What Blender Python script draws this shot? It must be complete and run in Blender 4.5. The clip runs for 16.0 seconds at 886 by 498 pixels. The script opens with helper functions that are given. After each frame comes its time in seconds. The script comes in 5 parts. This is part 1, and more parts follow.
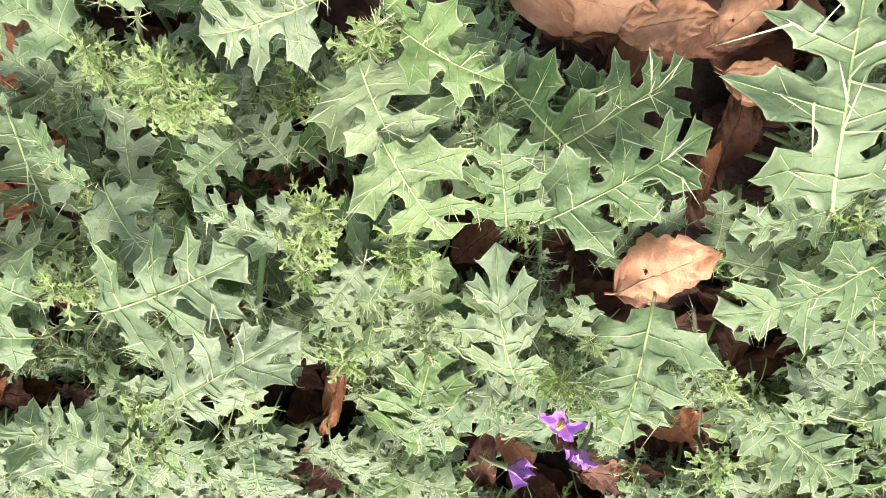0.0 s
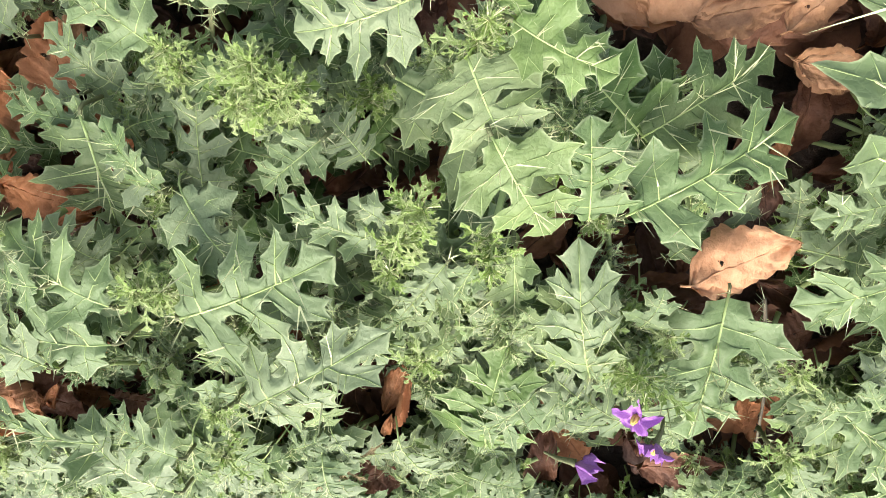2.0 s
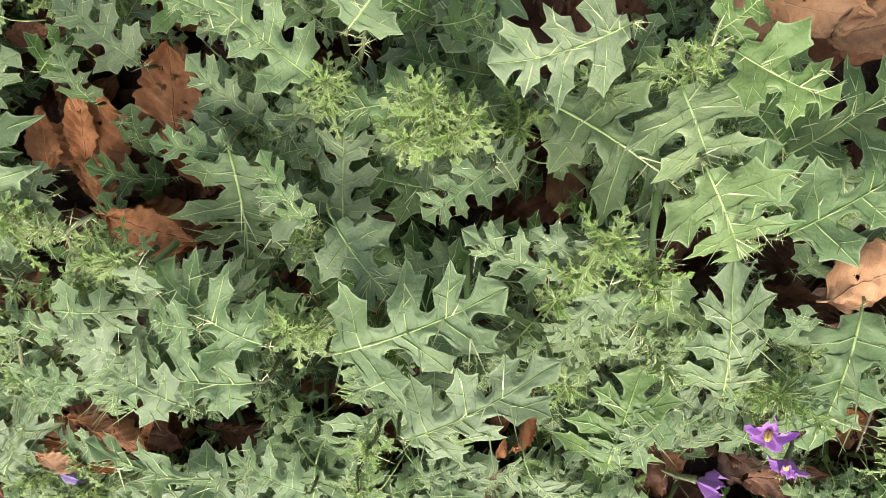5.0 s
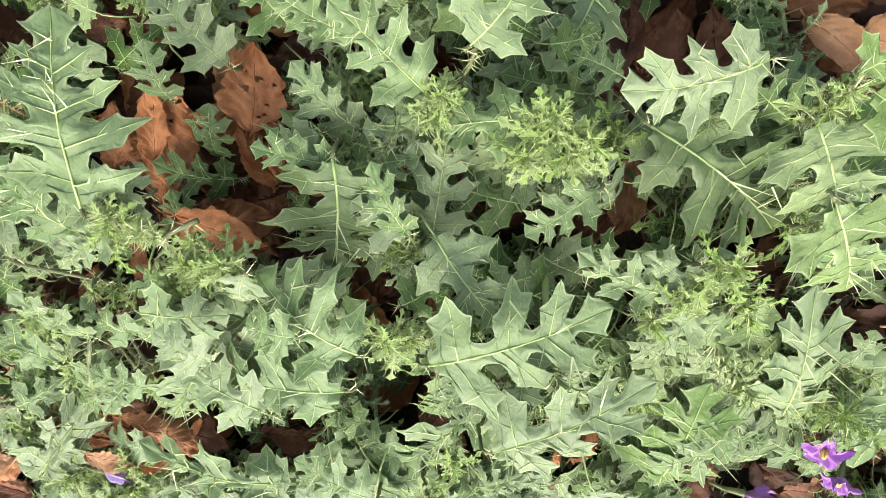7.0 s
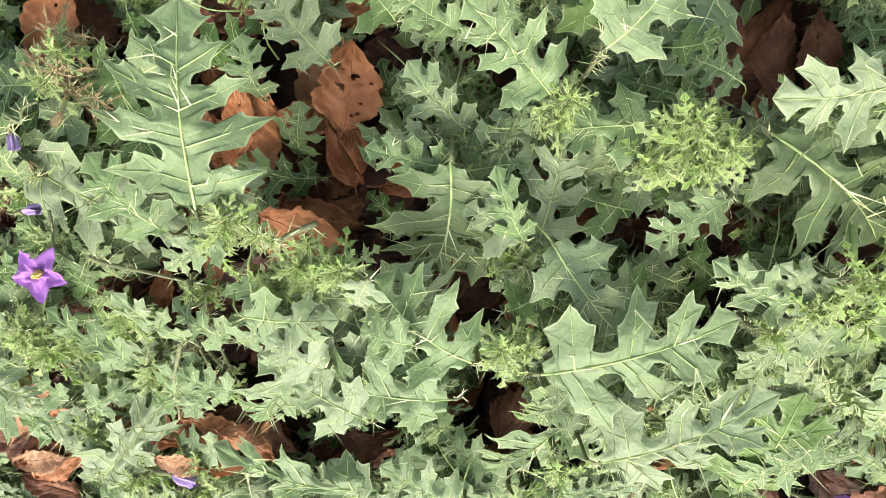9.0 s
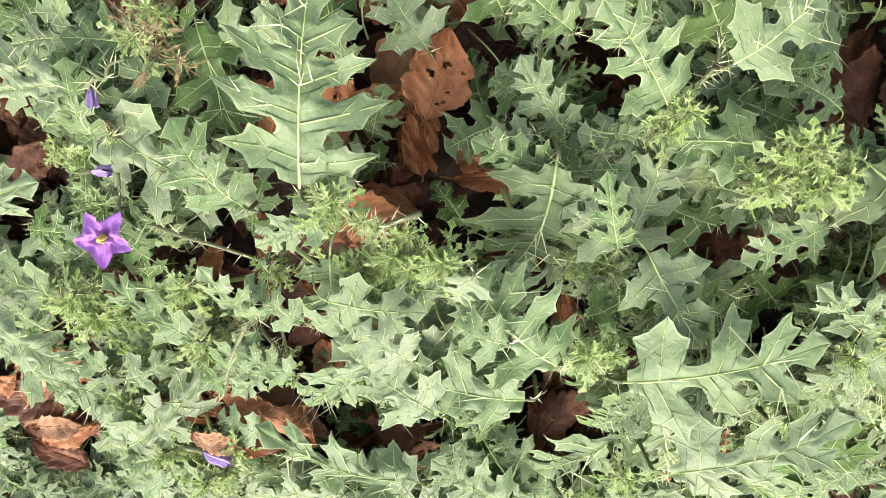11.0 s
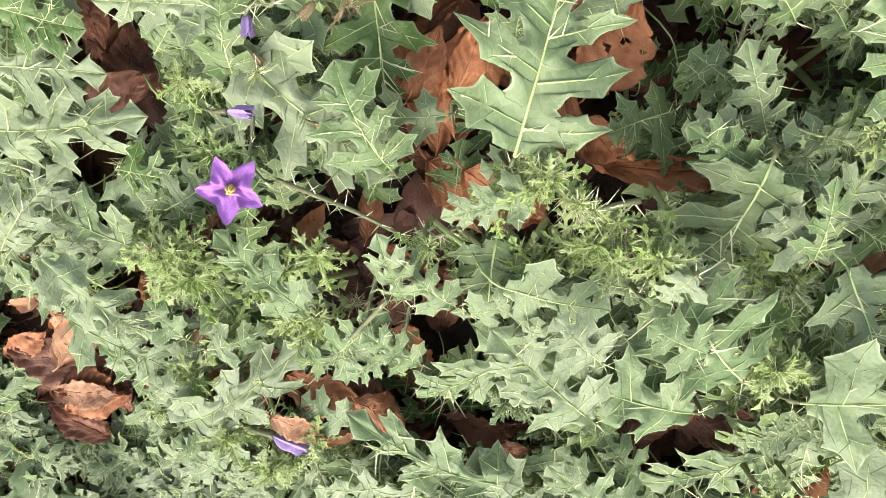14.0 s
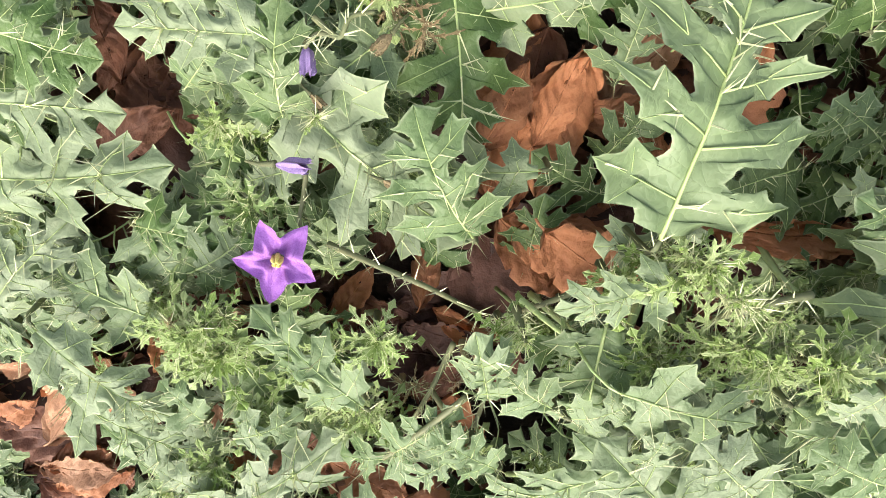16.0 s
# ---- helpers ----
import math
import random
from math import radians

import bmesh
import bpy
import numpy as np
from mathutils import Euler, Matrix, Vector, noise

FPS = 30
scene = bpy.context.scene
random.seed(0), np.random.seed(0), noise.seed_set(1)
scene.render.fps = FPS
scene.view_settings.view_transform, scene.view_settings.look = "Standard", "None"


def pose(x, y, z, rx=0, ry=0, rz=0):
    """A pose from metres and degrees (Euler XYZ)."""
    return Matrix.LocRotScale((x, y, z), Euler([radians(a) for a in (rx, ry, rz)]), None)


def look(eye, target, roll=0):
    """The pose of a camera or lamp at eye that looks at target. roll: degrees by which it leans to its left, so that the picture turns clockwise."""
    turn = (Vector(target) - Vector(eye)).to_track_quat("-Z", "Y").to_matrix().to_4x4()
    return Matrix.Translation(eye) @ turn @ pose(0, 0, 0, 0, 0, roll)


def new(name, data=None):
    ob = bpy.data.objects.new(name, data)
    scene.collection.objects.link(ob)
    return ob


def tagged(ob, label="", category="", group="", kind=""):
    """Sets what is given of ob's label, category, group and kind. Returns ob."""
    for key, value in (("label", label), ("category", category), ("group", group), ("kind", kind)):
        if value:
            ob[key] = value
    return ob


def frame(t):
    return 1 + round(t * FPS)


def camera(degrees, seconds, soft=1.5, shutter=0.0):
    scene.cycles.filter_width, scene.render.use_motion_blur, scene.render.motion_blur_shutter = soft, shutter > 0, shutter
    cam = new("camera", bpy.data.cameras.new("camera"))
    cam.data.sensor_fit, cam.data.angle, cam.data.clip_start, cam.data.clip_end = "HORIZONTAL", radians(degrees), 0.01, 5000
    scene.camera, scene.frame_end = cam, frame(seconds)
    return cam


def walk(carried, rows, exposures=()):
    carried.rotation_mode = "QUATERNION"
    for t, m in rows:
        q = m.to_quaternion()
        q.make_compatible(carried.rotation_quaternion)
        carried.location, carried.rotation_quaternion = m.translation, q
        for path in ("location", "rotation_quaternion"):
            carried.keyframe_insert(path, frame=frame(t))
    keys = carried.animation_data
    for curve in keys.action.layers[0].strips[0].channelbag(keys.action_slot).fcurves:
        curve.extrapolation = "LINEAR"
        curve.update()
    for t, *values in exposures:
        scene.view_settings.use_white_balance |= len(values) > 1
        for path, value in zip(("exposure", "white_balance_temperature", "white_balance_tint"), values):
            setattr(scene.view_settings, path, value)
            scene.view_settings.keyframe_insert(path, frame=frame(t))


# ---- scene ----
cam = camera(69.7, 16.0, soft=0.8)
METRES, EYE, TILT, LEAN, TURN = 0.43, 0.37, -113.0, 5.0, 0.0
ROWS = [
    (0.0, 0.0, 0.0, 0.0, -0.0, 0.0, -0.0),
    (0.5, -0.0266, 0.0041, -0.0012, -0.02, -0.26, 0.42),
    (1.0, -0.0516, 0.0075, 0.0021, 0.02, -0.24, 0.94),
    (1.5, -0.0662, 0.0108, 0.0048, -0.14, -0.19, 1.02),
    (2.0, -0.0862, 0.01, 0.003, -0.42, -0.45, 1.32),
    (2.5, -0.1109, 0.0066, 0.0077, -0.57, -0.22, 1.73),
    (3.0, -0.1439, 0.0143, 0.0107, -0.87, -0.08, 2.35),
    (3.5, -0.1752, 0.0234, 0.0166, -0.98, 0.16, 2.85),
    (4.0, -0.2013, 0.0213, 0.0207, -1.15, 0.03, 3.09),
    (6.5, -0.3404, 0.0257, 0.05, -3.63, -0.49, 1.78),
    (7.0, -0.3726, 0.0249, 0.0566, -4.27, -0.72, 0.96),
    (7.5, -0.4065, 0.0283, 0.0683, -4.76, -0.72, 0.62),
    (8.0, -0.4375, 0.0327, 0.0723, -5.04, -0.92, 0.43),
    (8.5, -0.4648, 0.0412, 0.068, -4.99, -1.05, 0.4),
    (11.0, -0.6054, 0.0706, 0.0696, -7.81, -2.06, -4.75),
    (11.5, -0.6452, 0.0828, 0.0565, -9.08, -2.47, -6.68),
    (12.0, -0.6712, 0.1079, 0.0502, -10.33, -2.33, -7.55),
    (12.5, -0.7086, 0.1296, 0.0464, -10.92, -2.23, -8.51),
    (13.0, -0.7376, 0.147, 0.0476, -11.49, -2.23, -8.76),
    (13.5, -0.7695, 0.1592, 0.0435, -12.0, -2.34, -9.39),
    (14.0, -0.7999, 0.1694, 0.0347, -12.72, -2.43, -10.71),
    (14.5, -0.827, 0.1877, 0.0367, -13.16, -2.43, -11.26),
    (15.0, -0.8427, 0.2252, 0.0518, -13.57, -1.52, -11.71),
    (15.5, -0.8565, 0.2632, 0.0547, -13.3, -1.11, -11.39),
    (16.0, -0.8565, 0.2946, 0.0659, -13.39, -0.75, -11.68),
]
walk(cam, [(t, pose(0, 0, EYE, TILT, LEAN, TURN) @ pose(METRES * x, METRES * y, METRES * z, 90 + pitch, roll, yaw)) for t, x, y, z, yaw, pitch, roll in ROWS],
     exposures=[(0.0, 1.38, 6250, 13), (1.0, 1.36, 6250, 12), (2.0, 1.22, 6400, 9), (3.0, 0.84, 6450, 4), (4.0, 0.74, 6450, 3), (6.5, 1.17, 6450, 4), (8.5, 1.27, 6450, 6), (11.0, 1.32, 6400, 10), (14.5, 1.23, 6350, 13), (16.0, 1.29, 6350, 13)])

# ---- light ----
SKY_UP, SKY_TURN = 46.0, 190.0
world = bpy.data.worlds.new("sky")
scene.world = world
world.use_nodes = True
wn = world.node_tree
sky = wn.nodes.new("ShaderNodeTexSky")
sky.sky_type, sky.sun_disc = "NISHITA", False
sky.sun_elevation, sky.sun_rotation = radians(SKY_UP), radians(SKY_TURN)
sky.dust_density, sky.ozone_density = 6.0, 0.5
wn.nodes["Background"].inputs["Strength"].default_value = 0.150
haze = wn.nodes.new("ShaderNodeHueSaturation")
haze.inputs["Saturation"].default_value = 0.6
wn.links.new(sky.outputs[0], haze.inputs["Color"])
wn.links.new(haze.outputs[0], wn.nodes["Background"].inputs["Color"])
lamp = bpy.data.lights.new("sun", "SUN")
lamp.energy, lamp.angle, lamp.color = 0.98, radians(28), (1.0, 0.96, 0.88)
sun = new("sun", lamp)
a, e = radians(SKY_TURN), radians(SKY_UP)
sun.matrix_world = look((math.sin(a) * math.cos(e) * 5, math.cos(a) * math.cos(e) * 5, math.sin(e) * 5), (0, 0, 0))


# ---- materials ----
def material(name, build):
    m = bpy.data.materials.new(name)
    m.use_nodes = True
    t = m.node_tree
    build(t, t.nodes["Principled BSDF"])
    return m


def node(t, kind, **values):
    n = t.nodes.new(kind)
    for key, v in values.items():
        if key == "op":
            n.operation = v
        elif key == "blend":
            n.data_type, n.blend_type = "RGBA", v
        else:
            n.inputs[key.replace("_", " ")].default_value = v
    return n


def ramp(t, source, *stops):
    n = t.nodes.new("ShaderNodeValToRGB")
    while len(n.color_ramp.elements) < len(stops):
        n.color_ramp.elements.new(0.5)
    for el, (p, c) in zip(n.color_ramp.elements, stops):
        el.position, el.color = p, (*c, 1) if len(c) == 3 else c
    t.links.new(source, n.inputs[0])
    return n.outputs[0]


def mix(t, blend, fac, a, b):
    n = t.nodes.new("ShaderNodeMix")
    n.data_type, n.blend_type = "RGBA", blend
    for sock, v in ((n.inputs[0], fac), (n.inputs[6], a), (n.inputs[7], b)):
        if isinstance(v, (int, float)):
            sock.default_value = v
        elif isinstance(v, tuple):
            sock.default_value = (*v, 1)
        else:
            t.links.new(v, sock)
    return n.outputs[2]


def noise_of(t, coord, scale, detail=4.0, rough=0.6):
    n = node(t, "ShaderNodeTexNoise", Scale=scale, Detail=detail, Roughness=rough)
    t.links.new(coord, n.inputs["Vector"])
    return n.outputs[0]


def bump(t, b, height, strength, distance):
    n = node(t, "ShaderNodeBump", Strength=strength, Distance=distance)
    t.links.new(height, n.inputs["Height"])
    t.links.new(n.outputs[0], b.inputs["Normal"])


def blade_material(name, low, high, margin, rough):
    def build(t, b):
        tc, info = t.nodes.new("ShaderNodeTexCoord"), t.nodes.new("ShaderNodeObjectInfo")
        tone = ramp(t, noise_of(t, tc.outputs["Object"], 5.0), (0.3, low), (0.7, high))
        hue = node(t, "ShaderNodeHueSaturation")
        spread = node(t, "ShaderNodeMapRange")
        spread.inputs[3].default_value, spread.inputs[4].default_value = 0.84, 1.14
        t.links.new(info.outputs["Random"], spread.inputs[0])
        t.links.new(spread.outputs[0], hue.inputs["Value"])
        warm = node(t, "ShaderNodeMath", op="MULTIPLY_ADD")
        t.links.new(info.outputs["Random"], warm.inputs[0])
        warm.inputs[1].default_value, warm.inputs[2].default_value = -0.02, 0.510
        t.links.new(warm.outputs[0], hue.inputs["Hue"])
        depth = node(t, "ShaderNodeMath", op="MULTIPLY_ADD")
        t.links.new(info.outputs["Random"], depth.inputs[0])
        depth.inputs[1].default_value, depth.inputs[2].default_value = -0.34, 1.22
        t.links.new(depth.outputs[0], hue.inputs["Saturation"])
        t.links.new(tone, hue.inputs["Color"])
        # fine net of veinlets
        cells = node(t, "ShaderNodeTexVoronoi", Scale=19.0)
        cells.feature = "DISTANCE_TO_EDGE"
        wander = node(t, "ShaderNodeTexNoise", Scale=9.0, Detail=3.0)
        t.links.new(tc.outputs["Object"], wander.inputs["Vector"])
        strayed = node(t, "ShaderNodeVectorMath", op="MULTIPLY_ADD")
        t.links.new(wander.outputs["Color"], strayed.inputs[0])
        strayed.inputs[1].default_value = (0.12, 0.12, 0.12)
        t.links.new(tc.outputs["Object"], strayed.inputs[2])
        t.links.new(strayed.outputs[0], cells.inputs["Vector"])
        net = ramp(t, cells.outputs["Distance"], (0.0, (0.12, 0.12, 0.12)), (0.06, (0, 0, 0)))
        col = mix(t, "MIX", net, hue.outputs[0], margin)
        # pale rim of the blade
        uv = t.nodes.new("ShaderNodeUVMap")
        sep = t.nodes.new("ShaderNodeSeparateXYZ")
        t.links.new(uv.outputs[0], sep.inputs[0])
        rim = ramp(t, sep.outputs[1], (0.93, (0, 0, 0)), (0.985, (0.75, 0.75, 0.75)))
        col = mix(t, "MIX", rim, col, margin)
        # dusty bloom and worn flecks
        fleck = ramp(t, noise_of(t, tc.outputs["Object"], 38.0, 2.0), (0.66, (0, 0, 0)), (0.74, (0.5, 0.5, 0.5)))
        col = mix(t, "MIX", fleck, col, tuple(0.8 * c for c in margin))
        t.links.new(col, b.inputs["Base Color"])
        b.inputs["Roughness"].default_value = rough
        b.inputs["Specular IOR Level"].default_value = 0.33
        bump(t, b, mix(t, "ADD", 0.6, noise_of(t, tc.outputs["Object"], 11.0, 2.0), cells.outputs["Distance"]), 0.15, 0.010)
        # light passes through the thin tissue
        thin, blend = t.nodes.new("ShaderNodeBsdfTranslucent"), t.nodes.new("ShaderNodeMixShader")
        t.links.new(mix(t, "MULTIPLY", 1.0, col, (1.2, 1.25, 0.65)), thin.inputs["Color"])
        blend.inputs[0].default_value = 0.13
        t.links.new(b.outputs[0], blend.inputs[1])
        t.links.new(thin.outputs[0], blend.inputs[2])
        t.links.new(blend.outputs[0], t.nodes["Material Output"].inputs["Surface"])
    return material(name, build)


def plain(name, low, high, rough, scale=30.0, relief=0.4, depth=0.002, spread=0.0, sheen=0.4):
    def build(t, b):
        tc, info = t.nodes.new("ShaderNodeTexCoord"), t.nodes.new("ShaderNodeObjectInfo")
        n = noise_of(t, tc.outputs["Object"], scale, 6.0)
        col = ramp(t, n, (0.32, low), (0.68, high))
        if spread:
            hue = node(t, "ShaderNodeHueSaturation")
            rng = node(t, "ShaderNodeMapRange")
            rng.inputs[3].default_value, rng.inputs[4].default_value = 1 - spread, 1 + spread
            t.links.new(info.outputs["Random"], rng.inputs[0])
            t.links.new(rng.outputs[0], hue.inputs["Value"])
            t.links.new(col, hue.inputs["Color"])
            col = hue.outputs[0]
        t.links.new(col, b.inputs["Base Color"])
        b.inputs["Roughness"].default_value = rough
        b.inputs["Specular IOR Level"].default_value = sheen
        bump(t, b, n, relief, depth)
    return material(name, build)


def dead_material(name, low, mid, high, spot, joined=False):
    def build(t, b):
        tc = t.nodes.new("ShaderNodeTexCoord")
        info = t.nodes.new("ShaderNodeNewGeometry" if joined else "ShaderNodeObjectInfo")
        pick = "Random Per Island" if joined else "Random"
        grow = 14.0 if joined else 1.0
        add = node(t, "ShaderNodeVectorMath", op="ADD")
        t.links.new(tc.outputs["Object"], add.inputs[0])
        t.links.new(info.outputs[pick], add.inputs[1])
        col = ramp(t, noise_of(t, add.outputs[0], 3.0 * grow, 8.0), (0.28, low), (0.5, mid), (0.72, high))
        fine = noise_of(t, add.outputs[0], 40.0 * grow, 3.0)
        col = mix(t, "MULTIPLY", 0.35, col, ramp(t, fine, (0.3, (0.74, 0.7, 0.68)), (0.6, (1, 1, 1))))
        blot = ramp(t, noise_of(t, add.outputs[0], 9.0 * grow, 5.0, 0.75), (0.66, (0, 0, 0)), (0.72, (0.85, 0.85, 0.85)))
        col = mix(t, "MIX", blot, col, spot)
        hue = node(t, "ShaderNodeHueSaturation")
        rng = node(t, "ShaderNodeMapRange")
        rng.inputs[3].default_value, rng.inputs[4].default_value = 0.7, 1.25
        t.links.new(info.outputs[pick], rng.inputs[0])
        t.links.new(rng.outputs[0], hue.inputs["Value"])
        t.links.new(col, hue.inputs["Color"])
        t.links.new(hue.outputs[0], b.inputs["Base Color"])
        b.inputs["Roughness"].default_value = 0.62
        b.inputs["Specular IOR Level"].default_value = 0.3
        bump(t, b, fine, 0.22, 0.006)
    return material(name, build)


BLADE = blade_material("leaf_blade", (0.147, 0.206, 0.096), (0.203, 0.262, 0.135), (0.34, 0.405, 0.225), 0.5)
BLADE_YOUNG = blade_material("young_leaf_blade", (0.185, 0.262, 0.078), (0.265, 0.345, 0.120), (0.39, 0.46, 0.20), 0.5)
BLADE_FRESH = blade_material("fresh_leaf_blade", (0.150, 0.218, 0.080), (0.206, 0.272, 0.112), (0.36, 0.43, 0.22), 0.47)
# darker green: scattered older leaves, and canopy shade painted into low leaves
BLADE_OLD_SHADED = blade_material("old_shaded_leaf_blade", (0.084, 0.138, 0.046), (0.132, 0.192, 0.072), (0.28, 0.345, 0.18), 0.47)
DRY = plain("dry_shoot", (0.26, 0.19, 0.09), (0.42, 0.33, 0.17), 0.8, 12.0, 0.5, 0.01)
VEIN = plain("leaf_vein", (0.38, 0.49, 0.18), (0.46, 0.56, 0.235), 0.5, 8.0)
PRICKLE = plain("prickle", (0.56, 0.60, 0.30), (0.70, 0.71, 0.43), 0.4, 20.0)
STEM = plain("stem_skin", (0.10, 0.125, 0.05), (0.20, 0.20, 0.095), 0.6, 60.0, 0.5, 0.001, 0.15)
WOODY = plain("woody_stem", (0.09, 0.075, 0.05), (0.20, 0.17, 0.12), 0.8, 90.0, 0.7, 0.001)
PETAL = plain("petal", (0.29, 0.10, 0.385), (0.41, 0.185, 0.53), 0.5, 60.0, 0.5, 0.001, 0.12)
PETAL_OLD = plain("faded_petal", (0.17, 0.085, 0.33), (0.56, 0.42, 0.66), 0.6, 110.0, 0.6, 0.001)
ANTHER = plain("anther", (0.72, 0.56, 0.10), (0.86, 0.72, 0.22), 0.5, 60.0)
DEAD_BROWN = dead_material("dead_leaf_brown", (0.10, 0.042, 0.024), (0.19, 0.080, 0.042), (0.28, 0.13, 0.07), (0.05, 0.025, 0.018))
DEAD_TAN = dead_material("dead_leaf_tan", (0.32, 0.160, 0.080), (0.42, 0.222, 0.115), (0.51, 0.300, 0.170), (0.15, 0.065, 0.032))
DEAD_DARK = dead_material("dead_leaf_dark", (0.052, 0.027, 0.020), (0.10, 0.047, 0.032), (0.155, 0.074, 0.047), (0.03, 0.017, 0.013))
DEAD_ORANGE = dead_material("dead_leaf_orange", (0.30, 0.118, 0.048), (0.44, 0.185, 0.078), (0.52, 0.25, 0.12), (0.12, 0.045, 0.02))
DEAD_BROWN_OLD = dead_material("old_litter_brown", (0.10, 0.042, 0.024), (0.19, 0.080, 0.042), (0.28, 0.13, 0.07), (0.05, 0.025, 0.018), True)
DEAD_DARK_OLD = dead_material("old_litter_dark", (0.052, 0.027, 0.020), (0.10, 0.047, 0.032), (0.155, 0.074, 0.047), (0.03, 0.017, 0.013), True)


def soil_build(t, b):
    tc = t.nodes.new("ShaderNodeTexCoord")
    n = noise_of(t, tc.outputs["Object"], 45.0, 10.0, 0.7)
    big = noise_of(t, tc.outputs["Object"], 7.0, 4.0)
    col = mix(t, "MULTIPLY", 0.7, ramp(t, n, (0.3, (0.030, 0.020, 0.015)), (0.7, (0.11, 0.068, 0.048))), ramp(t, big, (0.3, (0.5, 0.45, 0.4)), (0.7, (1, 1, 1))))
    t.links.new(col, b.inputs["Base Color"])
    b.inputs["Roughness"].default_value = 0.95
    bump(t, b, n, 0.9, 0.01)


SOIL = material("soil", soil_build)


# ---- building blocks ----
def mesh_of(name, verts, faces, mats, index=None, smooth=True, uv=None):
    me = bpy.data.meshes.new(name)
    me.from_pydata(verts, [], faces)
    for m in mats:
        me.materials.append(m)
    if index:
        me.polygons.foreach_set("material_index", index)
    me.polygons.foreach_set("use_smooth", [smooth] * len(me.polygons))
    if uv:
        layer = me.uv_layers.new(name="UVMap")
        for loop in me.loops:
            layer.data[loop.index].uv = uv[loop.vertex_index]
    me.update()
    return me


def part(name, mesh, parent, m, label="", kind=""):
    """A mesh as one part under a thing or under another part, at the pose m in its parent."""
    ob = new(name, mesh)
    ob.parent, ob.matrix_basis = parent, m
    return tagged(ob, label, kind=kind)


def tube(verts, faces, line, r0, r1, sides=5):
    """Adds a tapered tube along a line of Vectors."""
    start, up = len(verts), Vector((0.13, 0.21, 0.97)).normalized()
    for i, p in enumerate(line):
        d = (line[min(i + 1, len(line) - 1)] - line[max(i - 1, 0)]).normalized()
        sx = d.cross(up).normalized() if abs(d.dot(up)) < 0.98 else d.cross(Vector((1, 0, 0))).normalized()
        sy = sx.cross(d)
        r = r0 + (r1 - r0) * i / (len(line) - 1)
        for k in range(sides):
            w = 2 * math.pi * k / sides
            verts.append(p + sx * (r * math.cos(w)) + sy * (r * math.sin(w)))
    for i in range(len(line) - 1):
        for k in range(sides):
            q = start + i * sides
            faces.append((q + k, q + (k + 1) % sides, q + sides + (k + 1) % sides, q + sides + k))
    faces.append(tuple(start + k for k in reversed(range(sides))))
    faces.append(tuple(start + (len(line) - 1) * sides + k for k in range(sides)))


def spike(verts, faces, p, d, length, r):
    """Adds a thin three-sided thorn at p along d."""
    d = d.normalized()
    sx = d.orthogonal().normalized()
    sy, q = sx.cross(d), len(verts)
    for k in range(3):
        w = 2.1 * k
        verts.append(p - d * r + sx * (r * math.cos(w)) + sy * (r * math.sin(w)))
    verts.append(p + d * length)
    faces.extend(((q, q + 1, q + 3), (q + 1, q + 2, q + 3), (q + 2, q, q + 3)))


def lobe_profile(r, deep, broad, young=False):
    """Outline of one lobe as (root on the midrib, place across, height): a round bay, a narrow neck, a shoulder tooth on each side and a sharp tip. broad: finer steps for large leaves."""
    j = lambda k: r.uniform(-k, k)
    rows = []
    for sign in (-1, 1):
        a, out, neck = 0.66 + j(0.07), 0.76 + j(0.10), 0.40 + j(0.05)
        if broad:
            half = [(1.0, 1.0, deep), (0.90, 0.80, deep + 0.015), (0.80, 0.63, deep + 0.06), (0.71, neck + 0.06, deep + 0.13), (0.62, neck, deep + 0.21), (0.54, neck + 0.04, a - 0.10), (0.48, out - 0.13, a - 0.045), (0.44, out - 0.03, a - 0.015), (0.42, out, a),
                    (0.39, out - 0.06, a + 0.012), (0.33, out - 0.22, a + 0.035), (0.26, 0.38, a + 0.07), (0.18, 0.27, a + 0.135), (0.11, 0.165, 0.90 + j(0.015)), (0.045, 0.07, 0.965)]
        else:
            half = [(1.0, 1.0, deep), (0.80, 0.68, deep + 0.04), (0.64, neck + 0.02, deep + 0.16), (0.52, neck + 0.04, a - 0.09), (0.42, out, a), (0.31, out - 0.24, a + 0.04), (0.18, 0.28, a + 0.13), (0.06, 0.10, 0.95)]
        if young:
            half = [(1.0, 1.0, deep), (0.72, 0.55, deep + 0.04), (0.50, 0.30, deep + 0.16), (0.40, 0.29, a - 0.20), (0.32, 0.52 + j(0.12), a - 0.06), (0.22, 0.24, a), (0.06, 0.09, 0.92)]
        half = [(sign * s, sign * e, h) for s, e, h in half]
        rows += half + [(0.0, 0.0, 1.22 if young else 1.03)] if sign < 0 else half[:0:-1]
    return (rows, 8, 21) if broad else (rows, 4, 10 if young else 12)


